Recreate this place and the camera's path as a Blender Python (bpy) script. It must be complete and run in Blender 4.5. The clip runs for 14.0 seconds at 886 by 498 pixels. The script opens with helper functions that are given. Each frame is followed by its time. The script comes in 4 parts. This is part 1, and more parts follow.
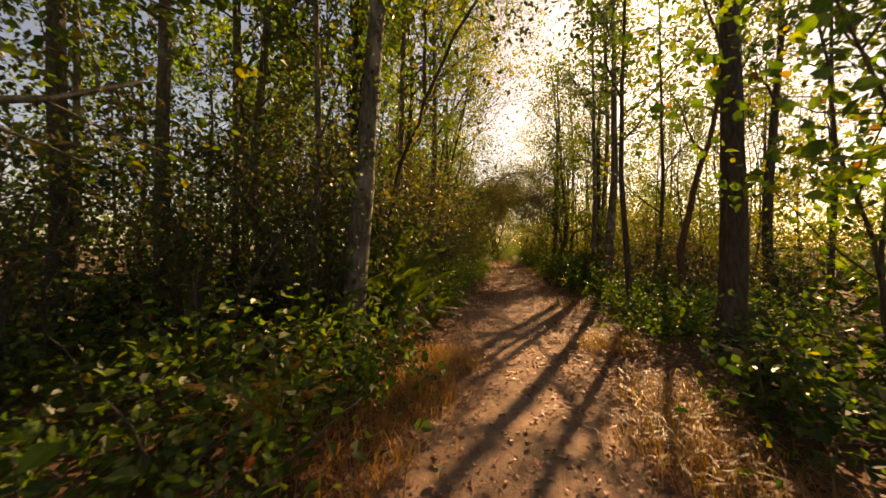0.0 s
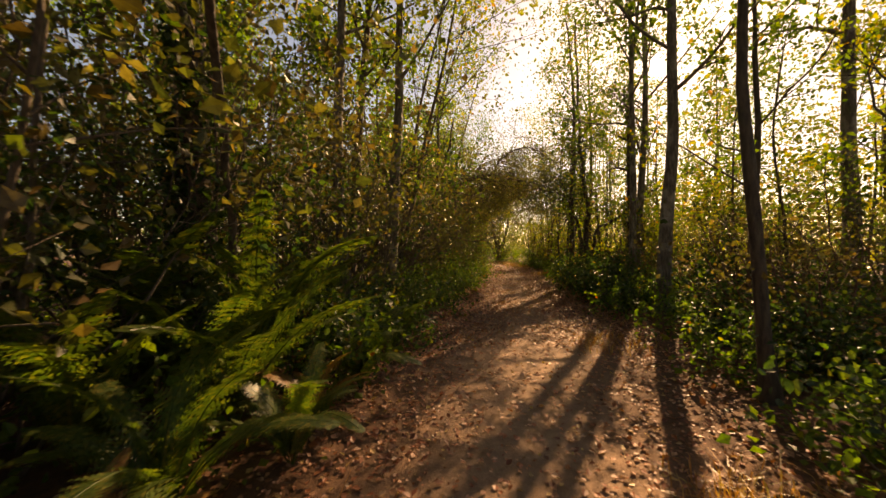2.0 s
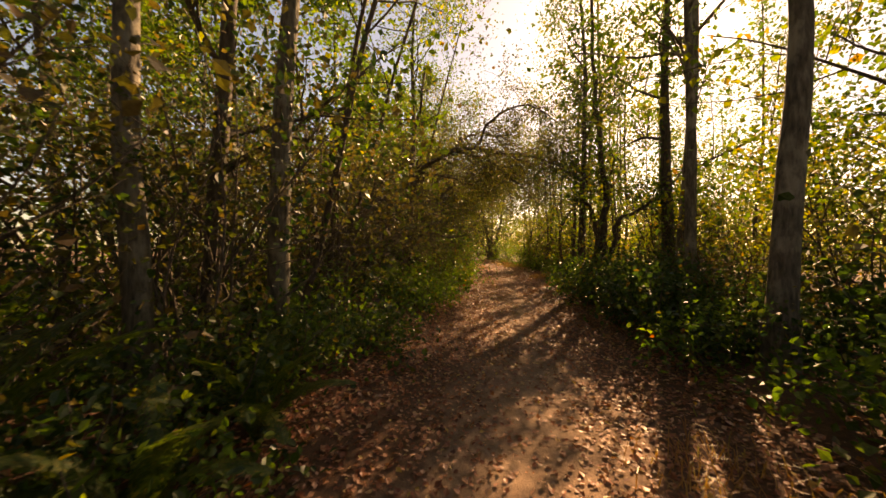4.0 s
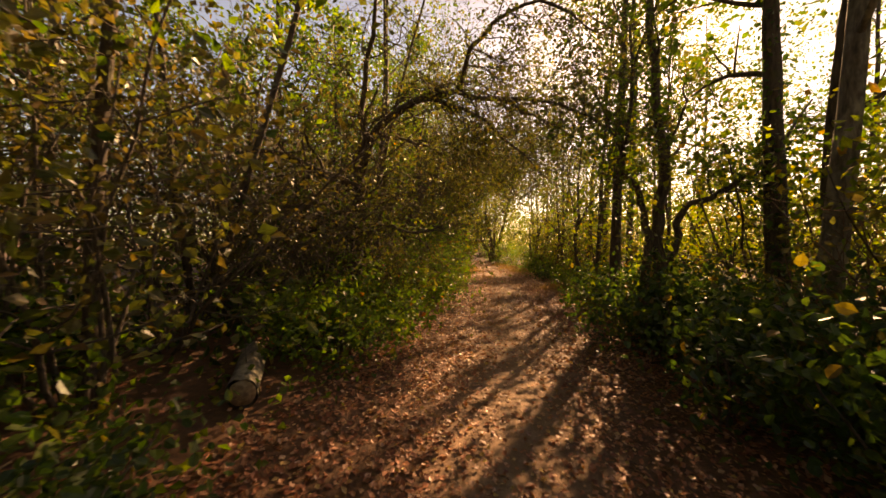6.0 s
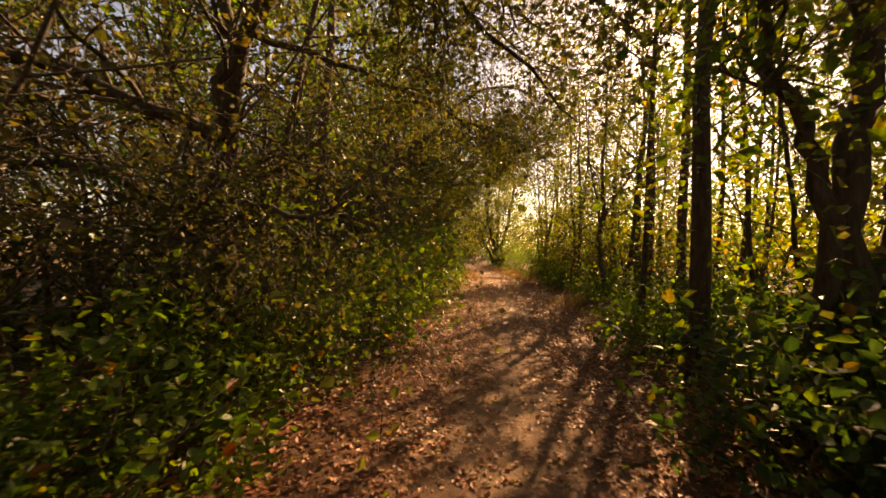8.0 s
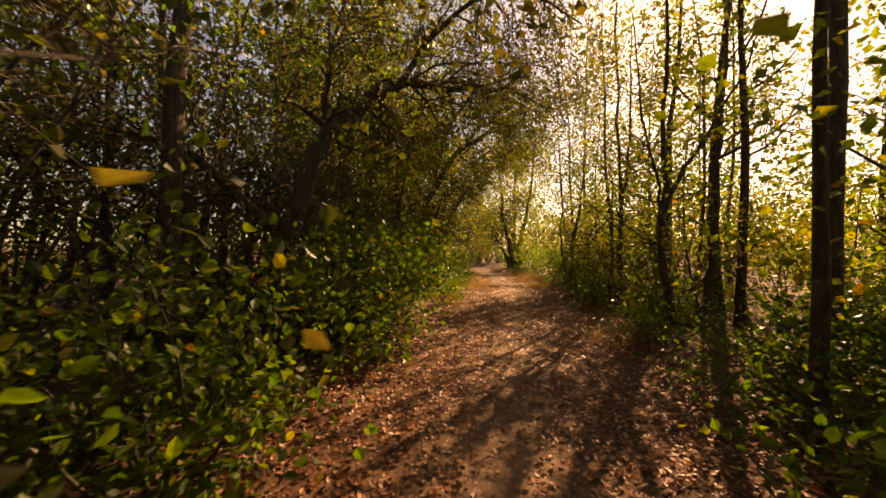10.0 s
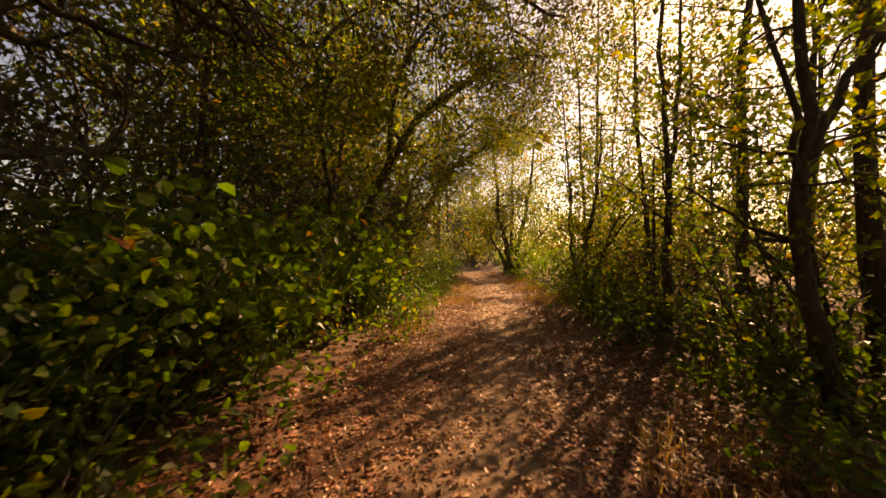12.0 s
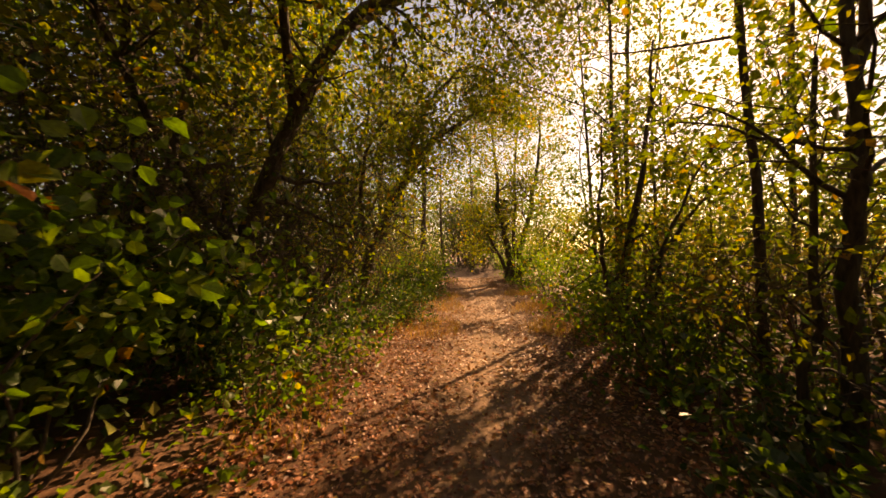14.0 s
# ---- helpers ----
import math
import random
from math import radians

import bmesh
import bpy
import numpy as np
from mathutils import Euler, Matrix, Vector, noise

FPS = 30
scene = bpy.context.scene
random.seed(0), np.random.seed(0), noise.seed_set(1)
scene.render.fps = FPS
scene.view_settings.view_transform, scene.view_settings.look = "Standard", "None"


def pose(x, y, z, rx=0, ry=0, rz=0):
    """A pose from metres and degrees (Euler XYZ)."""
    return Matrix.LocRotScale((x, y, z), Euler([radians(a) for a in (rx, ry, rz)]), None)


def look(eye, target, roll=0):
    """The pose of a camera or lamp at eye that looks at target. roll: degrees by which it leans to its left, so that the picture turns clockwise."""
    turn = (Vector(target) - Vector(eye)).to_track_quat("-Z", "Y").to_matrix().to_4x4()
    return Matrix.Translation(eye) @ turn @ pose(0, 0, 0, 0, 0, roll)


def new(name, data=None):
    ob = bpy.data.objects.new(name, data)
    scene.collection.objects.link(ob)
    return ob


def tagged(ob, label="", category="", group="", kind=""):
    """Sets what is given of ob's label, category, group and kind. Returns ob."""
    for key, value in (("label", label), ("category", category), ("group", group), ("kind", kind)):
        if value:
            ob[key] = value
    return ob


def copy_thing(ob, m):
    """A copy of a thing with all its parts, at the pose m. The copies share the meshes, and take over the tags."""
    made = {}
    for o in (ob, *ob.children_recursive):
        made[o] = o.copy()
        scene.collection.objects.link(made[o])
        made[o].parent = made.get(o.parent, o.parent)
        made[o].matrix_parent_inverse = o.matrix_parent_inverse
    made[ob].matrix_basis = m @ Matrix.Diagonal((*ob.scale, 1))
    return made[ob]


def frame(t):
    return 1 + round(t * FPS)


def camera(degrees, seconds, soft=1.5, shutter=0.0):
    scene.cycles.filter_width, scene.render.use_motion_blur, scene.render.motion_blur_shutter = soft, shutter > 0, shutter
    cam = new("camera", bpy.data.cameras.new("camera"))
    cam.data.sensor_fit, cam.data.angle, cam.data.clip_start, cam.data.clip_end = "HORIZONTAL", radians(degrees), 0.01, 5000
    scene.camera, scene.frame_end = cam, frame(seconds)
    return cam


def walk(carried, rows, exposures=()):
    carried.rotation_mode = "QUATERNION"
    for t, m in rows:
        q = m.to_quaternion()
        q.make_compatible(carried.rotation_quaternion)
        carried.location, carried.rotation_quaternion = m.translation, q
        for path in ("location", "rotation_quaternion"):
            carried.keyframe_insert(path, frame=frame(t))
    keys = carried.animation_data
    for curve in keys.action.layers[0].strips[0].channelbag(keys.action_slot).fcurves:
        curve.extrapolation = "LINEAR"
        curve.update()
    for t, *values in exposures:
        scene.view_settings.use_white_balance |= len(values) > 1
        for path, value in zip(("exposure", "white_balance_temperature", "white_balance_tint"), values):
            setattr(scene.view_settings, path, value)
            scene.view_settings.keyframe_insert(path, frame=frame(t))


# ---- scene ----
cam = camera(100.0, 14.0, shutter=0.2)
PATH = [
    (0, (0.007, 0.021, 1.418), (0.004, 2.021, 1.411), -0.1),
    (0.5, (0.251, 0.987, 1.398), (0.221, 2.987, 1.393), -0.2),
    (1, (0.423, 1.863, 1.395), (0.365, 3.863, 1.387), 0.0),
    (1.5, (0.582, 2.765, 1.405), (0.54, 4.765, 1.396), -0.2),
    (1.9, (0.713, 3.5, 1.378), (0.68, 5.5, 1.375), 0.2),
    (2, (0.742, 3.681, 1.376), (0.707, 5.681, 1.373), -0.1),
    (2.5, (0.872, 4.552, 1.38), (0.828, 6.551, 1.378), -0.5),
    (3, (1.083, 5.308, 1.419), (1.049, 7.308, 1.418), -0.5),
    (3.5, (1.217, 6.165, 1.418), (1.205, 8.165, 1.404), -0.3),
    (3.7, (1.278, 6.491, 1.395), (1.272, 8.491, 1.379), -0.2),
    (5.8, (2.054, 10.066, 1.408), (2.013, 12.066, 1.391), 1.0),
    (6, (2.137, 10.421, 1.418), (2.098, 12.421, 1.397), 1.0),
    (6.5, (2.303, 11.247, 1.418), (2.257, 13.246, 1.396), 1.1),
    (7, (2.461, 12.076, 1.419), (2.409, 14.076, 1.394), 1.1),
    (7.5, (2.642, 12.834, 1.409), (2.575, 14.833, 1.394), 1.1),
    (8, (2.759, 13.643, 1.392), (2.688, 15.642, 1.386), 0.8),
    (8.2, (2.832, 13.963, 1.385), (2.758, 15.961, 1.367), 1.0),
    (10.3, (3.519, 17.468, 1.452), (3.328, 19.459, 1.455), -0.3),
    (10.5, (3.592, 17.809, 1.454), (3.404, 19.8, 1.46), -0.6),
    (11, (3.761, 18.65, 1.42), (3.576, 20.642, 1.427), -0.5),
    (11.5, (3.905, 19.572, 1.456), (3.718, 21.563, 1.455), -0.5),
    (12, (4.019, 20.402, 1.474), (3.828, 22.393, 1.479), -0.4),
    (12.5, (4.099, 21.308, 1.526), (3.906, 23.299, 1.532), -0.6),
    (13, (4.238, 22.095, 1.564), (4.041, 24.085, 1.574), -0.7),
    (13.5, (4.311, 22.941, 1.553), (4.119, 24.932, 1.556), -0.2),
    (14, (4.474, 23.752, 1.586), (4.255, 25.74, 1.591), -0.2),
]
walk(cam, [(t, look(eye, target, roll)) for t, eye, target, roll in PATH], exposures=[(0.0, 1.35, 10700, 25), (2.0, 1.45, 10700, 25), (4.0, 1.6, 11000, 27), (6.0, 1.75, 11700, 30), (8.0, 1.75, 11900, 30), (10.5, 1.5, 12000, 32), (14.0, 1.42, 12000, 31)])

# ---- light ----
SUN_AZ, SUN_EL = 30.0, 30.0
sky = bpy.data.worlds.new("sky")
scene.world = sky
sky.use_nodes = True
nt = sky.node_tree
tex = nt.nodes.new("ShaderNodeTexSky")
tex.sky_type, tex.sun_disc = "NISHITA", False
tex.sun_elevation, tex.sun_rotation = radians(SUN_EL), radians(SUN_AZ)
tex.dust_density = 0.7
nt.links.new(tex.outputs[0], nt.nodes["Background"].inputs[0])
nt.nodes["Background"].inputs[1].default_value = 0.06
sun = new("sun", bpy.data.lights.new("sun", "SUN"))
sun.data.energy, sun.data.angle, sun.data.color = 5.0, radians(0.6), (1.0, 0.8, 0.54)
az, el = radians(SUN_AZ), radians(SUN_EL)
sun.matrix_world = look((0, 0, 0), (-math.sin(az) * math.cos(el), -math.cos(az) * math.cos(el), -math.sin(el)))


# ---- materials ----
def material(name):
    m = bpy.data.materials.new(name)
    m.use_nodes = True
    n = m.node_tree.nodes
    return m, n, m.node_tree.links, n["Principled BSDF"], n["Material Output"]


def ramp(n, stops):
    r = n.new("ShaderNodeValToRGB")
    e = r.color_ramp.elements
    while len(e) < len(stops):
        e.new(0.5)
    for k, (at, col) in zip(e, stops):
        k.position, k.color = at, (*col, 1)
    return r


def noise_tex(n, links, coord, scale, detail=6, stretch=None, rough=0.6):
    t = n.new("ShaderNodeTexNoise")
    t.inputs["Scale"].default_value, t.inputs["Detail"].default_value = scale, detail
    t.inputs["Roughness"].default_value = rough
    if stretch:
        mp = n.new("ShaderNodeMapping")
        mp.inputs["Scale"].default_value = stretch
        links.new(coord, mp.inputs[0])
        coord = mp.outputs[0]
    links.new(coord, t.inputs["Vector"])
    return t


def bump(n, links, height, strength, dist, into):
    b = n.new("ShaderNodeBump")
    b.inputs["Strength"].default_value, b.inputs["Distance"].default_value = strength, dist
    links.new(height, b.inputs["Height"])
    links.new(b.outputs[0], into.inputs["Normal"])
    return b


def mix_col(n, links, fac, a, b, mode="MIX"):
    m = n.new("ShaderNodeMix")
    m.data_type, m.blend_type = "RGBA", mode
    for sock, v in ((m.inputs[0], fac), (m.inputs[6], a), (m.inputs[7], b)):
        if isinstance(v, (int, float)):
            sock.default_value = v
        elif isinstance(v, tuple):
            sock.default_value = (*v, 1)
        else:
            links.new(v, sock)
    return m.outputs[2]


def bark(name, dark, mid, pale, grain=1.0, patches=0.55):
    m, n, links, bsdf, out = material(name)
    co = n.new("ShaderNodeTexCoord").outputs["Object"]
    fine = noise_tex(n, links, co, 26 * grain, 8, (1, 1, 0.22))
    big = noise_tex(n, links, co, 4.5, 5, (1, 1, 0.6))
    r = ramp(n, [(0.3, dark), (0.52, mid), (0.75, tuple(0.5 * a + 0.5 * b for a, b in zip(mid, pale)))])
    links.new(fine.outputs[0], r.inputs[0])
    pr = ramp(n, [(patches, (0, 0, 0)), (patches + 0.12, (1, 1, 1))])
    links.new(big.outputs[0], pr.inputs[0])
    col = mix_col(n, links, pr.outputs[0], r.outputs[0], mix_col(n, links, 0.55, r.outputs[0], pale))
    moss = noise_tex(n, links, co, 2.3, 4)
    mr = ramp(n, [(0.58, (0, 0, 0)), (0.72, (0.6, 0.6, 0.6))])
    links.new(moss.outputs[0], mr.inputs[0])
    col = mix_col(n, links, mr.outputs[0], col, (0.06, 0.065, 0.02))
    links.new(col, bsdf.inputs["Base Color"])
    bsdf.inputs["Roughness"].default_value = 0.9
    bump(n, links, fine.outputs[0], 0.9, 0.02, bsdf)
    return m


def leafy(name, stops, through_light=0.55, gloss=0.42):
    m, n, links, bsdf, out = material(name)
    g = n.new("ShaderNodeNewGeometry")
    r = ramp(n, [(at, (red, green, 1.4 * blue)) for at, (red, green, blue) in stops])
    links.new(g.outputs["Random Per Island"], r.inputs[0])
    co = n.new("ShaderNodeTexCoord").outputs["Object"]
    spots = noise_tex(n, links, co, 60, 3)
    sr = ramp(n, [(0.35, (0.62, 0.55, 0.42)), (0.6, (1, 1, 1))])
    links.new(spots.outputs[0], sr.inputs[0])
    col = mix_col(n, links, 0.8, r.outputs[0], sr.outputs[0], "MULTIPLY")
    links.new(col, bsdf.inputs["Base Color"])
    bsdf.inputs["Roughness"].default_value = gloss
    bsdf.inputs["Specular IOR Level"].default_value = 0.35
    tr = n.new("ShaderNodeBsdfTranslucent")
    tint = mix_col(n, links, 1.0, col, (1.8, 2.1, 0.7), "MULTIPLY")
    links.new(tint, tr.inputs[0])
    mx = n.new("ShaderNodeMixShader")
    mx.inputs[0].default_value = through_light
    links.new(bsdf.outputs[0], mx.inputs[1])
    links.new(tr.outputs[0], mx.inputs[2])
    links.new(mx.outputs[0], out.inputs[0])
    return m


BARK_GREY = bark("grey_bark", (0.03, 0.022, 0.014), (0.11, 0.088, 0.062), (0.33, 0.29, 0.22), patches=0.5)
BARK_DARK = bark("dark_bark", (0.022, 0.015, 0.01), (0.075, 0.053, 0.036), (0.18, 0.14, 0.095), patches=0.6)
BARK_TWIG = bark("twig_bark", (0.03, 0.021, 0.015), (0.1, 0.075, 0.055), (0.22, 0.17, 0.12), grain=2.0, patches=0.62)
BARK_RED = bark("red_brown_bark", (0.035, 0.018, 0.011), (0.13, 0.065, 0.035), (0.24, 0.14, 0.08), grain=2.0, patches=0.6)
LEAF_TREE = leafy("tree_leaf", [(0.0, (0.04, 0.075, 0.012)), (0.45, (0.075, 0.115, 0.018)), (0.85, (0.1, 0.14, 0.02)), (0.99, (0.22, 0.17, 0.025))])
LEAF_YELLOW = leafy("yellowing_leaf", [(0.0, (0.075, 0.105, 0.016)), (0.5, (0.15, 0.165, 0.022)), (0.88, (0.24, 0.2, 0.028)), (0.98, (0.28, 0.13, 0.025))], 0.58)
LEAF_DARK = leafy("dark_leaf", [(0.0, (0.02, 0.045, 0.012)), (0.6, (0.04, 0.075, 0.018)), (0.93, (0.085, 0.11, 0.02)), (1.0, (0.18, 0.1, 0.025))], 0.42)
LEAF_BRIGHT = leafy("bright_leaf", [(0.0, (0.05, 0.1, 0.016)), (0.55, (0.095, 0.16, 0.024)), (0.92, (0.17, 0.21, 0.03)), (0.99, (0.27, 0.2, 0.03)), (1.0, (0.34, 0.08, 0.02))], 0.52)
LEAF_OLIVE = leafy("olive_leaf", [(0.0, (0.05, 0.06, 0.018)), (0.5, (0.1, 0.1, 0.026)), (0.8, (0.14, 0.11, 0.035)), (1.0, (0.15, 0.085, 0.03))], 0.45)
LEAF_BROWN = leafy("withered_leaf", [(0.0, (0.05, 0.05, 0.018)), (0.5, (0.1, 0.075, 0.026)), (0.85, (0.17, 0.1, 0.035)), (1.0, (0.09, 0.1, 0.025))], 0.4)
FERN_GREEN = leafy("fern_green", [(0.0, (0.04, 0.075, 0.016)), (0.6, (0.08, 0.115, 0.022)), (1.0, (0.17, 0.15, 0.03))], 0.45)
FERN_BROWN = leafy("fern_dry", [(0.0, (0.2, 0.1, 0.03)), (0.6, (0.28, 0.15, 0.045)), (1.0, (0.22, 0.19, 0.04))], 0.4)
GRASS_DRY = leafy("dry_grass", [(0.0, (0.24, 0.1, 0.03)), (0.5, (0.34, 0.16, 0.05)), (0.9, (0.36, 0.22, 0.08)), (1.0, (0.14, 0.14, 0.03))], 0.4)
LITTER = leafy("fallen_leaf", [(0.0, (0.13, 0.045, 0.022)), (0.3, (0.28, 0.095, 0.04)), (0.65, (0.42, 0.17, 0.07)), (0.9, (0.52, 0.3, 0.16)), (1.0, (0.42, 0.28, 0.06))], 0.15, 0.5)


def ground_material():
    m, n, links, bsdf, out = material("forest_floor")
    co = n.new("ShaderNodeTexCoord").outputs["Object"]
    trail = n.new("ShaderNodeAttribute")
    trail.attribute_name = "trail"
    fine = noise_tex(n, links, co, 90, 8)
    mid = noise_tex(n, links, co, 14, 6)
    big = noise_tex(n, links, co, 1.6, 5)
    dirt = ramp(n, [(0.3, (0.15, 0.085, 0.052)), (0.5, (0.245, 0.15, 0.095)), (0.7, (0.36, 0.235, 0.155))])
    links.new(mix_col(n, links, 0.5, mid.outputs[0], big.outputs[0]), dirt.inputs[0])
    grit = ramp(n, [(0.4, (0.7, 0.66, 0.62)), (0.62, (1.12, 1.1, 1.08))])
    links.new(fine.outputs[0], grit.inputs[0])
    dcol = mix_col(n, links, 0.8, dirt.outputs[0], grit.outputs[0], "MULTIPLY")
    duff = ramp(n, [(0.3, (0.03, 0.017, 0.01)), (0.5, (0.1, 0.043, 0.02)), (0.68, (0.19, 0.085, 0.038))])
    links.new(mix_col(n, links, 0.45, fine.outputs[0], mid.outputs[0]), duff.inputs[0])
    links.new(mix_col(n, links, trail.outputs["Fac"], duff.outputs[0], dcol), bsdf.inputs["Base Color"])
    bsdf.inputs["Roughness"].default_value = 0.95
    bump(n, links, mix_col(n, links, 0.6, fine.outputs[0], mid.outputs[0]), 0.7, 0.03, bsdf)
    return m


GROUND = ground_material()


# ---- mesh helpers ----
class Buf:
    """Collects pieces of mesh as arrays."""

    def __init__(self):
        self.v, self.f, self.count = [], [], 0

    def add(self, verts, faces):
        self.v.append(np.asarray(verts, dtype=np.float32))
        self.f.append(np.asarray(faces, dtype=np.int32) + self.count)
        self.count += len(verts)

    def mesh(self, name, mat, smooth=True):
        me = bpy.data.meshes.new(name)
        verts = np.concatenate(self.v)
        by_size = [g for f in self.f for g in [f] if len(f)]
        loops = np.concatenate([g.ravel() for g in by_size])
        sizes = np.concatenate([np.full(len(g), g.shape[1], dtype=np.int32) for g in by_size])
        starts = np.concatenate([[0], np.cumsum(sizes)[:-1]]).astype(np.int32)
        me.vertices.add(len(verts))
        me.vertices.foreach_set("co", verts.ravel())
        me.loops.add(len(loops))
        me.loops.foreach_set("vertex_index", loops.astype(np.int32))
        me.polygons.add(len(sizes))
        me.polygons.foreach_set("loop_start", starts)
        me.polygons.foreach_set("use_smooth", np.full(len(sizes), smooth))
        me.update(calc_edges=True)
        me.validate()
        me.materials.append(mat)
        return me


def part(name, mesh, parent, label=""):
    ob = new(name, mesh)
    ob.parent = parent
    if label:
        ob["label"] = label
    return ob


def unit(v):
    return v / max(1e-9, float(np.linalg.norm(v)))


def tube(buf, pts, radii, sides, rng=None, rough=0.0):
    """A tapered tube along a line of points, closed at its tip."""
    pts = np.asarray(pts, dtype=float)
    k = len(pts)
    tang = np.gradient(pts, axis=0)
    ref = np.array((0.31, 0.95, 0.05)) if abs(unit(tang[0])[1]) < 0.9 else np.array((0.95, 0.31, 0.05))
    ang = np.arange(sides) * 2 * math.pi / sides
    verts = []
    for i in range(k):
        d = unit(tang[i])
        a = unit(np.cross(d, ref))
        b = np.cross(d, a)
        ref = np.cross(a, d)
        rr = radii[i] * (np.ones(sides) if rng is None else 1 + rough * rng.uniform(-1, 1, sides))
        verts.append(pts[i] + np.outer(np.cos(ang) * rr, a) + np.outer(np.sin(ang) * rr, b))
    j = np.arange(sides)
    jn = (j + 1) % sides
    quads = np.concatenate([np.stack([i * sides + j, i * sides + jn, (i + 1) * sides + jn, (i + 1) * sides + j], 1) for i in range(k - 1)])
    buf.add(np.concatenate(verts), quads)
    last = (k - 1) * sides
    buf.f.append(np.asarray([[last + i + buf.count - k * sides for i in range(sides)]], dtype=np.int32))


KITE = (np.array(((0, 0, 0), (0.36, 0.42, 0.1), (0, 1, 0), (-0.36, 0.42, 0.1))), np.array(((0, 1, 2), (0, 2, 3))))
BLADE = (np.array(((0, 0, 0), (0.33, 0.28, 0.1), (0.3, 0.66, 0.06), (0, 1, -0.08), (-0.3, 0.66, 0.06), (-0.33, 0.28, 0.1))), np.array(((0, 1, 2, 3), (0, 3, 4, 5))))


OVATE = (np.array(((0, 0, 0), (0.4, 0.22, 0.08), (0.42, 0.55, 0.1), (0, 1, -0.1), (-0.42, 0.55, 0.1), (-0.4, 0.22, 0.08))), np.array(((0, 1, 2, 3), (0, 3, 4, 5))))


def frames_of(rng, n, flat):
    """Random turns; flat near 1 lays the pieces with their faces up."""
    z = rng.normal(size=(n, 3)) * (1 - flat) + np.array((0, 0, 1.0)) * flat
    z /= np.linalg.norm(z, axis=1, keepdims=True) + 1e-9
    x = np.cross(rng.normal(size=(n, 3)), z)
    x /= np.linalg.norm(x, axis=1, keepdims=True) + 1e-9
    return x, np.cross(z, x), z


def leaves(buf, rng, places, size, flat=0.35, shape=KITE, vary=0.4):
    places = np.asarray(places, dtype=float)
    n = len(places)
    if not n:
        return
    x, y, z = frames_of(rng, n, flat)
    s = (np.asarray(size) * (1 + vary * rng.uniform(-1, 1, n)))[:, None, None]
    t, faces = shape
    k = len(t)
    verts = places[:, None, :] + s * (t[None, :, 0, None] * x[:, None] + t[None, :, 1, None] * y[:, None] + t[None, :, 2, None] * z[:, None])
    idx = (np.arange(n) * k)[:, None, None] + faces[None]
    buf.add(verts.reshape(-1, 3), idx.reshape(-1, faces.shape[1]))


def line(rng, p, d, length, steps, wander, pull=(0, 0, 0)):
    """A wandering line of points from p."""
    pts, d = [np.array(p, dtype=float)], unit(np.array(d, dtype=float))
    pull = np.array(pull)
    for _ in range(steps):
        d = unit(d + rng.normal(size=3) * wander + pull)
        pts.append(pts[-1] + d * length / steps)
    return np.array(pts)


def grow(rng, buf, tips, p, d, length, r, level, deepest, pull=(0, 0, 0.05), kids=4, wander=0.16, spread=0.9, shrink=0.58, bare=True):
    """A branch with its side branches. The thin ones give places for leaves."""
    steps = max(3, 8 - 2 * level) if level < deepest or not bare else 2
    pts = line(rng, p, d, length, steps, wander, pull)
    radii = np.linspace(r, max(0.0022, r * 0.3), steps + 1)
    if bare or level < deepest:
        tube(buf, pts, radii, (9, 6, 4, 3, 3)[min(level, 4)])
    if level >= deepest - 1:
        tips.append(pts[1:])
    if level >= deepest:
        return
    for i in range(kids):
        f = rng.uniform(0.25, 1.0)
        at = min(steps - 1, int(f * steps))
        base = pts[at] + (pts[at + 1] - pts[at]) * (f * steps - at if f < 1 else 1)
        along = unit(pts[at + 1] - pts[at])
        side = unit(np.cross(along, rng.normal(size=3)))
        grow(rng, buf, tips, base, along * (1 - 0.5 * spread) + side * spread, length * shrink * rng.uniform(0.7, 1.15), max(0.003, radii[at] * 0.55),
             level + 1, deepest, pull, kids, wander, spread, shrink, bare)


def leaf_places(rng, tips, per_metre_like, jitter):
    if not tips:
        return np.zeros((0, 3))
    pts = np.concatenate(tips)
    n = int(len(pts) * per_metre_like)
    base = pts[rng.integers(0, len(pts), n)]
    return base + rng.normal(size=(n, 3)) * jitter


# ---- the ground ----
TRAIL_Y = (-40, -10, 0, 6, 13, 20, 26, 31, 37, 45, 60, 90)
TRAIL_X = (-8, -1.9, 0.15, 1.22, 2.7, 3.75, 4.4, 4.6, 4.4, 3.6, -3, -25)


TABLE = [float(sum(np.interp(k * 0.1 - 42 + d, TRAIL_Y, TRAIL_X) for d in (-2, -1, 0, 1, 2)) / 5) for k in range(1400)]


def trail_x(y):
    """The middle of the trail at y."""
    k = min(1398.0, max(0.0, (y + 42) * 10))
    i = int(k)
    return TABLE[i] + (TABLE[i + 1] - TABLE[i]) * (k - i)


def half_width(y):
    wide = float(np.interp(y, (0, 8, 13, 27, 32, 45), (1.15, 1.15, 0.9, 0.8, 1.15, 1.1)))
    return wide + 0.1 * math.sin(y * 0.9) + 0.08 * math.sin(y * 2.3 + 1)


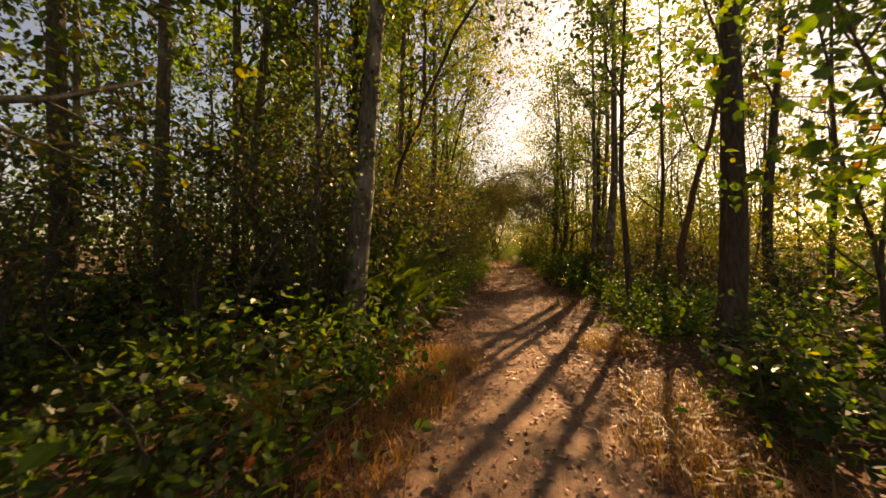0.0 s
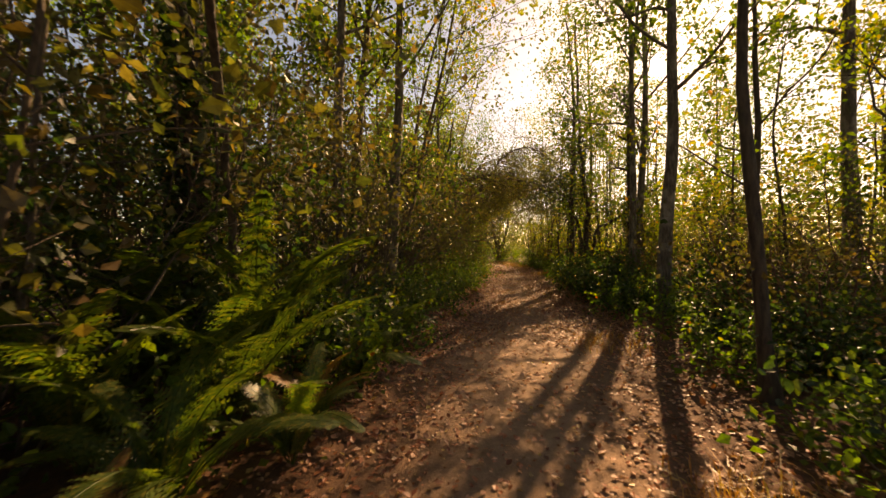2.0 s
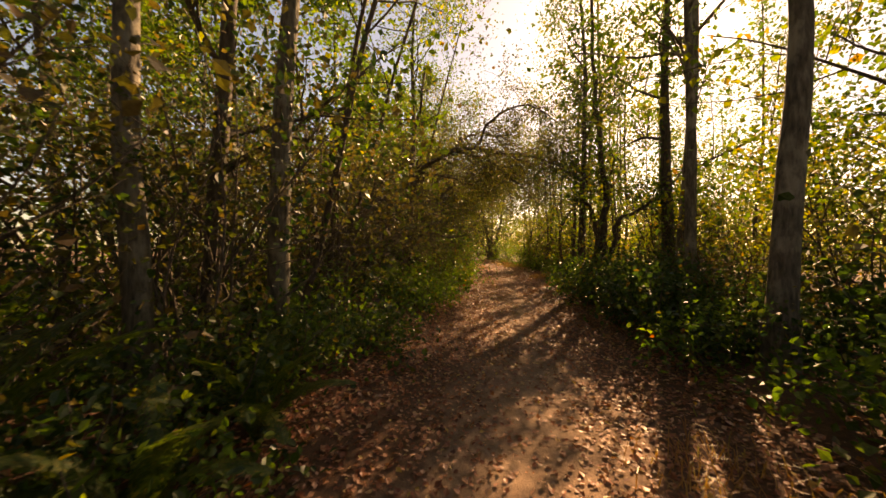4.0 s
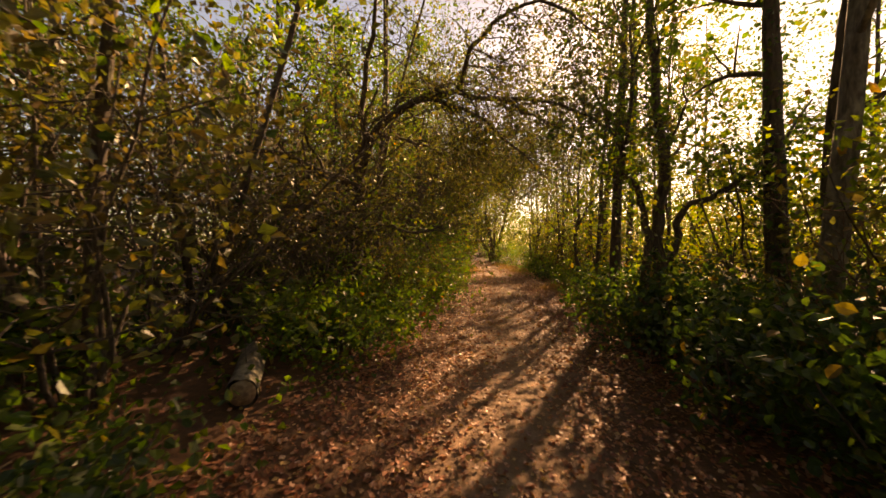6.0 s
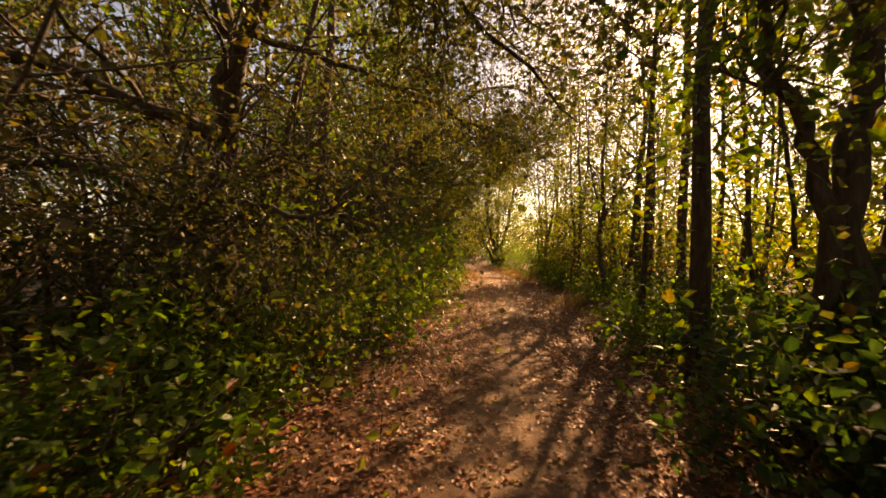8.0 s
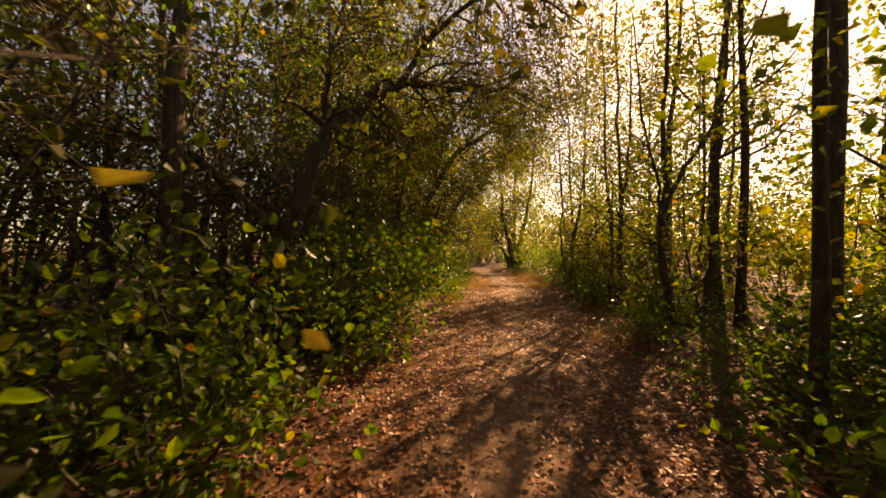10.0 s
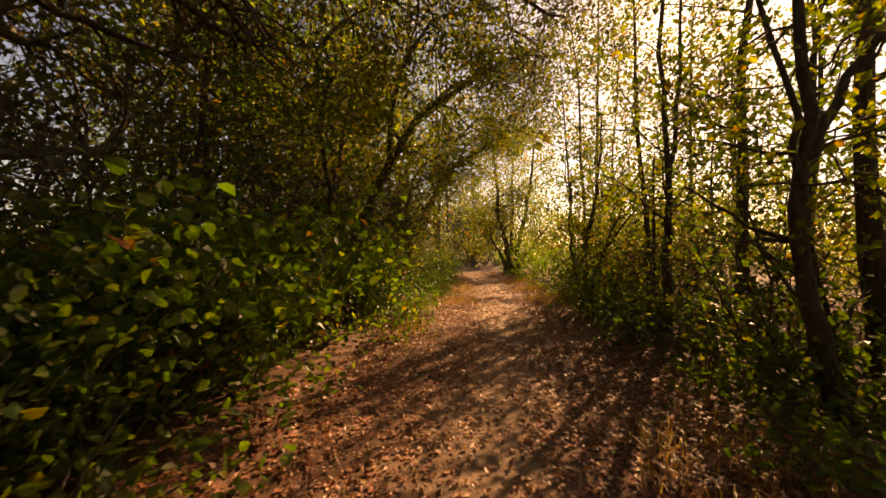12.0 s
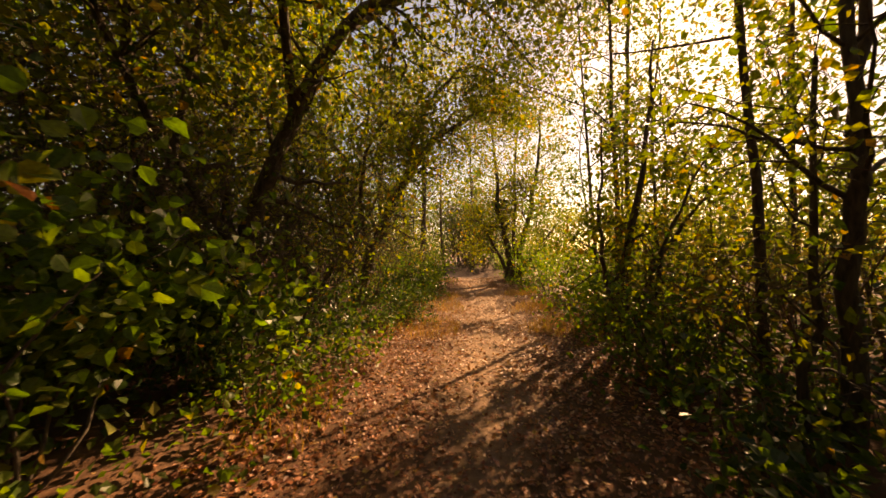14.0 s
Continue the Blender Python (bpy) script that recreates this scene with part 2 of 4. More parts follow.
def ground_z(x, y):
    off = x - trail_x(y)
    side = max(0.0, abs(off) - 1.3)
    bank = 0.16 * min(1.0, side / 1.2)
    worn = -0.04 * max(0.0, 1 - (off / 1.2) ** 2)
    n = noise.noise(Vector((x * 0.5, y * 0.5, 0))) * 0.09 + noise.noise(Vector((x * 2.1, y * 2.1, 3))) * 0.025
    return bank + worn + n * min(1.0, 0.25 + side)


def build_ground():
    near = np.concatenate([np.array((-2500, -400, -120, -60, -40, -30)), np.arange(-24, -4, 0.8), np.arange(-4, 10, 0.25), np.arange(10, 34, 0.8), np.array((36, 40, 46, 60, 120, 400, 2500))])
    ys = np.concatenate([np.array((-2500, -400, -120, -60, -30, -15)), np.arange(-8, -2, 0.8), np.arange(-2, 34, 0.25), np.arange(34, 48, 0.5), np.array((52, 60, 80, 120, 400, 2500))])
    nx, ny = len(near), len(ys)
    verts, mask = [], []
    for y in ys:
        for x in near:
            inside = -30 < x < 40 and -10 < y < 60
            verts.append((x, y, ground_z(x, y) if inside else 0.1))
            off = abs(x - trail_x(min(60, max(-20, y))))
            w = half_width(y) + 0.35 * noise.noise(Vector((x * 1.7, y * 1.7, 9)))
            mask.append(min(1.0, max(0.0, (w - off) / 0.8)))
    i = np.arange(nx - 1)[None, :] + nx * np.arange(ny - 1)[:, None]
    i = i.ravel()
    b = Buf()
    b.add(verts, np.stack([i, i + 1, i + nx + 1, i + nx], 1))
    me = b.mesh("ground", GROUND)
    att = me.attributes.new("trail", "FLOAT", "POINT")
    att.data.foreach_set("value", np.array(mask, dtype=np.float32))
    tagged(new("ground", me), "brown earth woodland floor with a worn dirt trail", "ground", kind="structure")


build_ground()


# ---- plants: how each kind is built ----
def smooth_line(ctrl, per=4):
    """A smooth line through a few points."""
    c = np.array([2 * np.array(ctrl[0]) - np.array(ctrl[1]), *ctrl, 2 * np.array(ctrl[-1]) - np.array(ctrl[-2])], dtype=float)
    out = []
    for i in range(1, len(c) - 2):
        for t in np.arange(per) / per:
            out.append(0.5 * (2 * c[i] + (c[i + 1] - c[i - 1]) * t + (2 * c[i - 1] - 5 * c[i] + 4 * c[i + 1] - c[i + 2]) * t * t + (3 * c[i] - c[i - 1] - 3 * c[i + 1] + c[i + 2]) * t ** 3))
    out.append(c[-2])
    return np.array(out)


def rooted(name, x, y, label, category, group=""):
    thing = new(name)
    thing.location = (x, y, ground_z(x, y) - 0.05)
    return tagged(thing, label, category, group)


def tree(name, x, y, height, r, lean=(0, 0), bark_mat=None, leaf_mat=None, limbs=9, crown_from=0.35, crown_r=1.7, deepest=3, density=2.4, leaf=0.075, seed=1, jitter=0.09,
         label="", kids=5, twist=0.018, group="trees beside the trail", ivy=0, taper=0.8, top=1.0):
    """A single-stemmed tree: trunk, limbs and a crown of small leaves."""
    rng = np.random.default_rng(seed)
    thing = rooted(name, x, y, label, "tree", group)
    steps = 16
    pts = line(rng, (0, 0, 0), (lean[0], lean[1], 1), height, steps, max(twist, 0.03), (0, 0, 0.02))
    pts[:, :2] -= np.linspace(0, 1, steps + 1)[:, None] * (pts[-1, :2] - height * np.array(lean))
    radii = r * (1 - taper * np.linspace(0, 1, steps + 1))
    radii[0] *= 1.5
    b = Buf()
    tube(b, pts, radii, 14, rng, 0.06)
    part("trunk", b.mesh("trunk", bark_mat), thing)
    tips = []
    for i in range(limbs):
        f = crown_from + (1 - crown_from) * (i + rng.uniform(0.1, 0.9)) / limbs
        at = min(steps - 1, int(f * steps))
        a = rng.uniform(0, 2 * math.pi)
        lb = Buf()
        grow(rng, lb, tips, pts[at] + (pts[at + 1] - pts[at]) * (f * steps - at), (math.cos(a), math.sin(a), 0.6), crown_r * (1.25 - 0.75 * f) * rng.uniform(0.7, 1.2), max(0.01, radii[at] * 0.45), 1, deepest, kids=kids, bare=False)
        part("limb", lb.mesh("limb", bark_mat), thing)
    c = Buf()
    spots = leaf_places(rng, tips, density, jitter)
    leaves(c, rng, spots, leaf * np.interp(spots[:, 2], (4.5, 8), (1, top)))
    part("crown", c.mesh("crown", leaf_mat, False), thing)
    if ivy:
        n = ivy
        h = rng.uniform(0.02, 0.62, n) * steps
        i = h.astype(int)
        base = pts[i] + (pts[i + 1] - pts[i]) * (h - i)[:, None]
        a = rng.uniform(0, 2 * math.pi, n)
        out = radii[i] + np.abs(rng.normal(size=n)) * 0.07
        cl = Buf()
        leaves(cl, rng, base + np.stack([np.cos(a) * out, np.sin(a) * out, np.zeros(n)], 1), 0.07, 0.2)
        part("ivy", cl.mesh("ivy", LEAF_DARK, False), thing, "dark green ivy climbing the trunk")
    return thing


def stemmed_tree(name, x, y, stems, bark_mat, leaf_mat, label, seed=1, twigs=10, twig_len=1.3, pull=(0, 0, 0.0), deepest=3, density=2.0, leaf=0.05, jitter=0.08, kids=4, start=0.3, bare=True, category="tree", group="trees beside the trail"):
    """A tree of given crooked stems, each with side branches of its own."""
    rng = np.random.default_rng(seed)
    thing = rooted(name, x, y, label, category, group)
    tips = []
    for k, (ctrl, r0, r1) in enumerate(stems):
        pts = smooth_line(ctrl)
        pts[1:-1] += rng.normal(size=(len(pts) - 2, 3)) * (0.012 + r0 * 0.2)
        radii = np.linspace(r0, r1, len(pts))
        if k == 0:
            radii[0] *= 1.4
        b = Buf()
        tube(b, pts, radii, 12, rng, 0.09)
        stem = part("trunk" if k == 0 else "limb", b.mesh("stem", bark_mat), thing)
        for i in range(twigs):
            tb = Buf()
            f = start + (1 - start) * (i + rng.uniform(0, 1)) / twigs
            at = min(len(pts) - 2, int(f * (len(pts) - 1)))
            along = unit(pts[at + 1] - pts[at])
            side = unit(np.cross(along, rng.normal(size=3)))
            side[2] *= 0.6
            grow(rng, tb, tips, pts[at], along * 0.5 + side, twig_len * rng.uniform(0.5, 1.2), max(0.008, radii[at] * 0.38), 1, deepest, pull, kids, 0.26, bare=bare)
            part("branch", tb.mesh("branch", bark_mat), stem)
    c = Buf()
    leaves(c, rng, leaf_places(rng, tips, density, jitter), leaf)
    part("crown", c.mesh("crown", leaf_mat, False), thing)
    return thing


def shrub(name, x, y, height, spread, stems, leaf_mat, label, leaf=0.05, density=2.0, seed=1, shape=KITE, deepest=3, jitter=0.07, bark_mat=None, kids=4, flat=0.35, pull=(0, 0, 0.02), bare=False, category="shrub", group="undergrowth shrubs"):
    """A many-stemmed shrub."""
    rng = np.random.default_rng(seed)
    thing = rooted(name, x, y, label, category, group)
    tips = []
    for k in range(stems):
        a = 2 * math.pi * (k + rng.uniform(-0.3, 0.3)) / stems
        out = spread / max(0.3, height)
        b = Buf()
        grow(rng, b, tips, (0.08 * math.cos(a), 0.08 * math.sin(a), 0), (out * math.cos(a), out * math.sin(a), 1), height * rng.uniform(0.75, 1.1), 0.008 + 0.004 * height, 1, deepest, pull, kids, 0.17, 0.8, 0.5, bare)
        part("stem", b.mesh("stem", bark_mat or BARK_TWIG), thing)
    c = Buf()
    leaves(c, rng, leaf_places(rng, tips, density, jitter), leaf, flat, shape)
    part("foliage", c.mesh("foliage", leaf_mat, False), thing)
    return thing


def frond_mesh(seed, length, mat, arch):
    """One fern frond: an arching rib with toothed side leaflets."""
    rng = np.random.default_rng(seed)
    b = Buf()
    n = 22
    s = np.linspace(0, 1, n)
    pts = np.stack([np.zeros(n), length * s * (0.3 + 0.38 * s), length * (1.3 * s - 0.95 * arch * s * s)], 1)
    tube(b, pts, np.linspace(0.006, 0.0015, n), 3)
    quad = []
    for i in range(3, n):
        d = unit(pts[i] - pts[i - 1])
        up = unit(np.cross((1, 0, 0), d))
        w = length * 0.21 * math.sin(math.pi * min(1, 0.18 + 0.84 * (1 - s[i]) ** 0.8)) * (0.35 + 0.65 * (1 - s[i]))
        for sign in (-1, 1):
            ax = unit(np.array((sign, 0, 0)) * 0.92 + d * 0.4 + up * rng.uniform(-0.2, 0.1))
            across = unit(np.cross(up, ax))
            m = 5
            for j in range(m):
                f = (j + 0.3) / m
                at = pts[i] + ax * w * f + up * (-0.12 * w * f * f)
                lw = length * 0.027 * (1.15 - f)
                for tooth in (-1, 1):
                    tip = at + across * tooth * lw * 1.6 + ax * lw * 0.9
                    quad.append((at - ax * lw * 0.45, at + ax * lw * 0.55, tip))
    v = np.array(quad).reshape(-1, 3)
    b.add(v, np.arange(len(v)).reshape(-1, 3))
    return b.mesh("frond", mat, False)


def fern(name, x, y, size, mat, label, seed=1, fronds=9, arch=0.75):
    rng = np.random.default_rng(seed)
    thing = rooted(name, x, y, label, "fern", "ferns beside the trail")
    kinds = [frond_mesh(seed * 7 + k, 1.0, mat, arch * rng.uniform(0.75, 1.2)) for k in range(3)]
    for k in range(fronds):
        f = part("frond", kinds[k % 3], thing)
        f.rotation_euler = (rng.uniform(-0.15, 0.3), rng.uniform(-0.2, 0.2), 2 * math.pi * (k + rng.uniform(-0.3, 0.3)) / fronds)
        f.scale = [size * rng.uniform(0.7, 1.1)] * 3
    return thing


SHAPES = {}
LOG_GAP = ((0.35, 13.75), (0.75, 13.1))  # kept free of plants round the fallen log


def points_of(ob):
    """All vertices of a thing, seen from its foot."""
    if ob.name not in SHAPES:
        found = []
        for o in ob.children_recursive:
            co = np.empty(len(o.data.vertices) * 3, dtype=np.float32)
            o.data.vertices.foreach_get("co", co)
            m = o.matrix_basis
            up = o.parent
            while up is not None and up != ob:
                m = up.matrix_basis @ m
                up = up.parent
            m = np.array(m)
            found.append(co.reshape(-1, 3) @ m[:3, :3].T + m[:3, 3])
        SHAPES[ob.name] = np.concatenate(found)[::3]
    return SHAPES[ob.name]


def copies(rng, originals, places, scale=(0.85, 1.15), clear=0.8):
    """Copies of the originals at the places, each turned about its foot, kept clear of the walked line."""
    for x, y in places:
        ob = originals[int(rng.integers(0, len(originals)))]
        size, turn = rng.uniform(*scale), rng.uniform(0, 360)
        c, s = math.cos(radians(turn)) * size, math.sin(radians(turn)) * size
        if any((x - u) ** 2 + (y - v) ** 2 < 0.7 ** 2 for u, v in LOG_GAP):
            continue
        p = points_of(ob)
        px, py, pz = p[:, 0] * c - p[:, 1] * s, p[:, 0] * s + p[:, 1] * c, p[:, 2] * size
        for _ in range(6):
            near = (pz > 0.3) & (pz < 2.6) & (np.abs(px + x - np.interp(py + y, TRAIL_Y, TRAIL_X)) < clear)
            if near.sum() < 3:
                break
            x += 0.3 if x > trail_x(y) else -0.3
        copy_thing(ob, pose(x, y, ground_z(x, y) - 0.05, 0, 0, turn) @ Matrix.Scale(size, 4))


def beside(rng, n, side, y0, y1, near, far):
    """Places beside the trail: side -1 or 1, at near to far metres from its middle."""
    out = []
    for k in range(n):
        y = y0 + (y1 - y0) * (k + rng.uniform(0, 1)) / n
        out.append((trail_x(y) + side * rng.uniform(near, far), y))
    return out


# ---- trees that stand close to the trail ----
dice = np.random.default_rng(5)
DARK_TREE = "dark-barked tree with thin green crown beside the trail"
GREY_TREE = "pale grey mottled tree trunk among leafy undergrowth"
tree("alder_tree", 3.4, 4.5, 10, 0.155, (0.0, 0.01), BARK_DARK, LEAF_BRIGHT, seed=2, leaf=0.095, label="straight dark-barked tree with bright green leaves", crown_from=0.5, limbs=8, density=2.6)
tree("forked_tree", 4.1, 6.5, 6.5, 0.07, (0.03, 0), BARK_RED, LEAF_YELLOW, seed=3, leaf=0.095, label="thin reddish forked tree with few leaves", crown_from=0.42, limbs=5, density=0.65, twist=0.09)
tree("alder_tree", 3.5, 6.9, 9, 0.06, (0.0, 0.0), BARK_DARK, LEAF_TREE, seed=4, label="slim dark tree with sparse leaves", crown_from=0.4, density=1.6, crown_r=2.5, leaf=0.1, jitter=0.11, limbs=11)
tree("alder_tree", 4.7, 10.7, 11, 0.13, (-0.01, 0.0), BARK_GREY, LEAF_TREE, seed=5, label="tall grey-brown tree with a thin high crown", crown_from=0.35, density=1.8, crown_r=2.5, leaf=0.1, jitter=0.11, limbs=11)
tree("alder_tree", 6.0, 14.4, 11, 0.12, (0.02, 0.0), BARK_GREY, LEAF_TREE, seed=6, label="tall grey tree with hazy green crown", crown_from=0.3, density=1.9, crown_r=2.5, leaf=0.1, jitter=0.11, limbs=11)
tree("alder_tree", 5.2, 17.5, 10, 0.105, (-0.01, 0.02), BARK_DARK, LEAF_TREE, seed=7, label=DARK_TREE, crown_from=0.4, density=2.0, crown_r=2.5, leaf=0.1, jitter=0.11, limbs=11)
tree("alder_tree", 6.5, 15.4, 10, 0.15, (0.02, 0), BARK_DARK, LEAF_BRIGHT, seed=8, leaf=0.095, label="ivy-grown dark tree with bright leaves", crown_from=0.35, density=0.81, ivy=900)
tree("alder_tree", 5.1, 12.6, 11, 0.09, (0.0, 0.02), BARK_GREY, LEAF_TREE, seed=9, label="slim grey tree with a thin crown", crown_from=0.35, density=1.8, crown_r=2.5, leaf=0.1, jitter=0.11, limbs=11)
tree("alder_tree", 7.8, 10.2, 11, 0.14, (0.01, 0.0), BARK_GREY, LEAF_BRIGHT, seed=24, leaf=0.095, label="tall pale grey tree with bright high leaves", crown_from=0.45, density=2.2)
tree("alder_tree", 7.6, 8.7, 10, 0.12, (0.03, 0.0), BARK_DARK, LEAF_BRIGHT, seed=25, leaf=0.095, label="leaning dark tree with bright green leaves", crown_from=0.45, density=2.0)
tree("birch_tree", -1.2, 4.75, 11, 0.15, (0.03, 0.02), BARK_GREY, LEAF_TREE, top=1.5, seed=11, label=GREY_TREE, crown_from=0.42, density=4.4, ivy=500)
tree("alder_tree", -1.3, 6.9, 10, 0.16, (0.0, 0.02), BARK_DARK, LEAF_TREE, top=1.5, seed=13, label="dark trunk wrapped in ivy beside the trail", crown_from=0.4, density=5.0, crown_r=2.5, leaf=0.07, jitter=0.11, limbs=11, ivy=4200)
tree("birch_tree", -0.5, 11.0, 11, 0.12, (0.03, 0.02), BARK_GREY, LEAF_YELLOW, top=1.5, seed=14, label="pale grey trunk with yellowing leaves", crown_from=0.4, density=4.5, crown_r=2.5, leaf=0.07, jitter=0.11, limbs=11)
tree("birch_tree", -1.0, 9.9, 11, 0.11, (0.02, 0.02), BARK_GREY, LEAF_TREE, top=1.5, seed=15, label=GREY_TREE, crown_from=0.42, density=4.5, crown_r=2.5, leaf=0.07, jitter=0.11, limbs=11)
tree("birch_tree", -4.5, 6.0, 11, 0.13, (0.02, 0), BARK_GREY, LEAF_TREE, top=1.5, seed=16, label=GREY_TREE, crown_from=0.4, density=4.0)
tree("alder_tree", -5.2, 4.9, 11, 0.14, (0.01, 0), BARK_DARK, LEAF_TREE, top=1.5, seed=17, label=DARK_TREE, crown_from=0.4, density=4.0)
tree("birch_tree", -3.3, 7.2, 11, 0.11, (0.05, 0.02), BARK_GREY, LEAF_TREE, top=1.5, seed=18, label="slim pale leaning tree with a green crown", crown_from=0.4, density=4.0, twist=0.08)
tree("alder_tree", 7.94, 24.4, 9, 0.11, (0.06, 0.03), BARK_DARK, LEAF_YELLOW, seed=19, leaf=0.095, label="dark tree with yellowing leaves", crown_from=0.3, density=0.42)
tree("alder_tree", 8.1, 26.6, 9, 0.1, (0.04, 0.0), BARK_DARK, LEAF_YELLOW, seed=20, leaf=0.095, label="dark slim tree with yellowing leaves", crown_from=0.3, density=0.69)
tree("alder_tree", 7.9, 23.7, 9, 0.08, (0.02, 0.0), BARK_DARK, LEAF_YELLOW, seed=21, leaf=0.095, label="dark slim tree with yellowing leaves", crown_from=0.3, density=0.42)

tree("alder_tree", 0.1, 20.7, 13, 0.12, (0.03, 0.0), BARK_DARK, LEAF_TREE, seed=22, label="tall dark tree with a wide high crown", crown_from=0.42, density=2.0, crown_r=3.4, limbs=12, leaf=0.085, jitter=0.16)
tree("alder_tree", 7.4, 21.6, 13, 0.1, (-0.01, 0.0), BARK_DARK, LEAF_TREE, seed=23, label="tall slim tree with a thin high crown", crown_from=0.45, density=0.58, crown_r=3.0, limbs=11, leaf=0.08, jitter=0.14)
stemmed_tree("leaning_tree", -1.05, 6.75, [
    (((0, 0, 0), (0.05, -0.1, 1.2), (0.3, -0.7, 2.4), (0.8, -1.6, 3.3), (1.35, -2.1, 4.2), (2.1, -2.4, 5.0), (2.9, -2.5, 5.4)), 0.036, 0.012),
    (((0.8, -1.6, 3.3), (0.8, -1.5, 4.6), (0.9, -1.4, 6.0)), 0.03, 0.012)],
    BARK_DARK, LEAF_TREE, "slim dark tree leaning out over the trail", 42, twigs=8, density=1.2, leaf=0.07, start=0.5)
AIRY = "slim tree with an airy crown reaching over the trail"
for k, (x, y, h, lean) in enumerate(((-0.6, 13.2, 10, 0.16), (-1.2, 15.4, 11, 0.28), (5.7, 19.7, 9, 0.05), (0.2, 24.6, 9, 0.16), (-0.6, 11.9, 10, 0.2), (0.1, 18.2, 9, 0.22), (7.28, 27.84, 8.5, -0.03),
                                      (0.6, 27.2, 9, 0.22), (6.9, 30.6, 8, -0.05), (7.4, 33.6, 8.5, -0.06), (7.9, 20.6, 9, 0.04))):
    tree("airy_tree", x, y, h, 0.055, (lean, 0.02), BARK_DARK, (LEAF_YELLOW, LEAF_TREE)[k % 2], seed=160 + k, label=AIRY, crown_from=0.38, limbs=11, crown_r=3.0, density=1.9, leaf=0.085, jitter=0.17)
# a tree of two stems with a long side limb
stemmed_tree("twin_stemmed_tree", 5.3, 16.1, [
    (((0, 0, 0), (0, 0, 1.4), (0.05, 0, 2.6), (-0.1, 0, 3.6), (-0.25, 0.1, 6), (-0.3, 0.2, 9)), 0.105, 0.03),
    (((-0.22, 0.05, 0), (-0.22, 0, 1.5), (-0.3, 0, 2.15), (-0.55, 0, 2.5), (-0.58, 0, 2.9), (-0.5, 0, 3.6), (-0.4, 0.2, 6)), 0.065, 0.02),
    (((0.12, 0, 1.1), (0.35, 0, 1.9), (0.8, -0.1, 2.2), (1.5, -0.1, 2.7), (2.2, 0, 3.6)), 0.06, 0.015)],
    BARK_DARK, LEAF_TREE, "twin-stemmed dark tree with a long side limb", 31, twigs=10, density=2.0, leaf=0.09, jitter=0.1, start=0.4)
# the old arching tree whose limbs reach over the trail
old_arch = stemmed_tree("arching_tree", 0.3, 17.5, [
    (((0, 0, 0), (0.05, -0.05, 1.2), (-0.05, -0.1, 2.3), (0.12, -0.2, 3.4), (0.3, -0.5, 5.4), (0.7, -1.2, 7.6)), 0.17, 0.03),
    (((0.12, -0.2, 3.3), (0.6, -0.5, 4.5), (1.65, -1.2, 4.95), (2.4, -1.15, 5.0), (3.2, -1.4, 4.75), (3.9, -0.9, 4.6), (4.8, -0.6, 4.2)), 0.1, 0.012),
    (((0.1, -0.2, 3.1), (-1.1, -0.9, 3.7), (-2.7, -1.7, 3.75), (-4.5, -2.2, 4.1)), 0.1, 0.03),
    (((1.4, -1.0, 4.9), (2.1, 0.3, 5.9), (3.1, 1.2, 6.3), (4.4, 1.6, 5.6)), 0.06, 0.012),
    (((2.2, -1.2, 5.0), (2.6, -2.2, 5.6), (3.4, -2.9, 5.7), (4.3, -3.0, 5.1)), 0.05, 0.01),
    (((0, -0.1, 2.1), (-0.8, -1.2, 2.5), (-1.5, -2.2, 2.3), (-2.5, -3.0, 2.7)), 0.06, 0.012),
    (((0, -0.1, 1.9), (0.8, -0.7, 2.2), (1.5, -1.2, 2.0), (2.0, -1.5, 2.15)), 0.045, 0.01),
    (((1.6, -1.2, 4.9), (2.6, -0.9, 4.7), (3.4, -0.5, 4.1), (4.3, -0.1, 3.4)), 0.05, 0.01),
    (((2.4, -1.1, 5.0), (3.3, -1.8, 4.6), (4.2, -2.1, 4.3), (5.0, -2.0, 3.8)), 0.045, 0.01),
    (((0.5, -0.5, 4.4), (1.6, 0.3, 4.3), (2.7, 0.7, 3.9), (3.6, 1.0, 3.4)), 0.05, 0.01)],
    BARK_DARK, LEAF_OLIVE, "old crooked dark tree with bare limbs arching overhead", 32, twigs=22, twig_len=1.5, pull=(0, 0, -0.05), density=1.8, leaf=0.06, jitter=0.12, kids=5, start=0.12)
old_arch.scale = (0.85, 0.85, 0.76)
stemmed_tree("arching_tree", 0.3, 21.95, [
    (((0, 0, 0), (0.5, 0, 1.6), (0.9, 0.45, 3.1), (1.4, 1.05, 3.85), (1.9, 1.6, 4.3), (2.9, 2.5, 4.55), (3.8, 3.1, 4.75), (4.9, 3.6, 4.5)), 0.17, 0.015),
    (((0.85, 0.4, 3.0), (0.7, 0.9, 4.5), (0.9, 1.5, 6.2)), 0.09, 0.02),
    (((1.7, 1.4, 4.1), (2.5, 1.0, 4.9), (3.6, 0.5, 5.1), (4.6, 0.4, 4.5)), 0.06, 0.012),
    (((0.4, 0, 1.5), (-0.7, -0.4, 2.6), (-1.8, -0.6, 2.9), (-3, -0.8, 3.1)), 0.08, 0.015),
    (((2.0, 1.7, 4.3), (2.5, 2.9, 4.9), (3.6, 4.1, 5.2), (4.9, 5.0, 4.7)), 0.06, 0.012)],
    BARK_DARK, LEAF_OLIVE, "old leaning dark tree arching over the trail", 33, twigs=26, twig_len=1.5, pull=(0, 0, -0.08), density=1.8, leaf=0.06, jitter=0.12, kids=5, start=0.15)
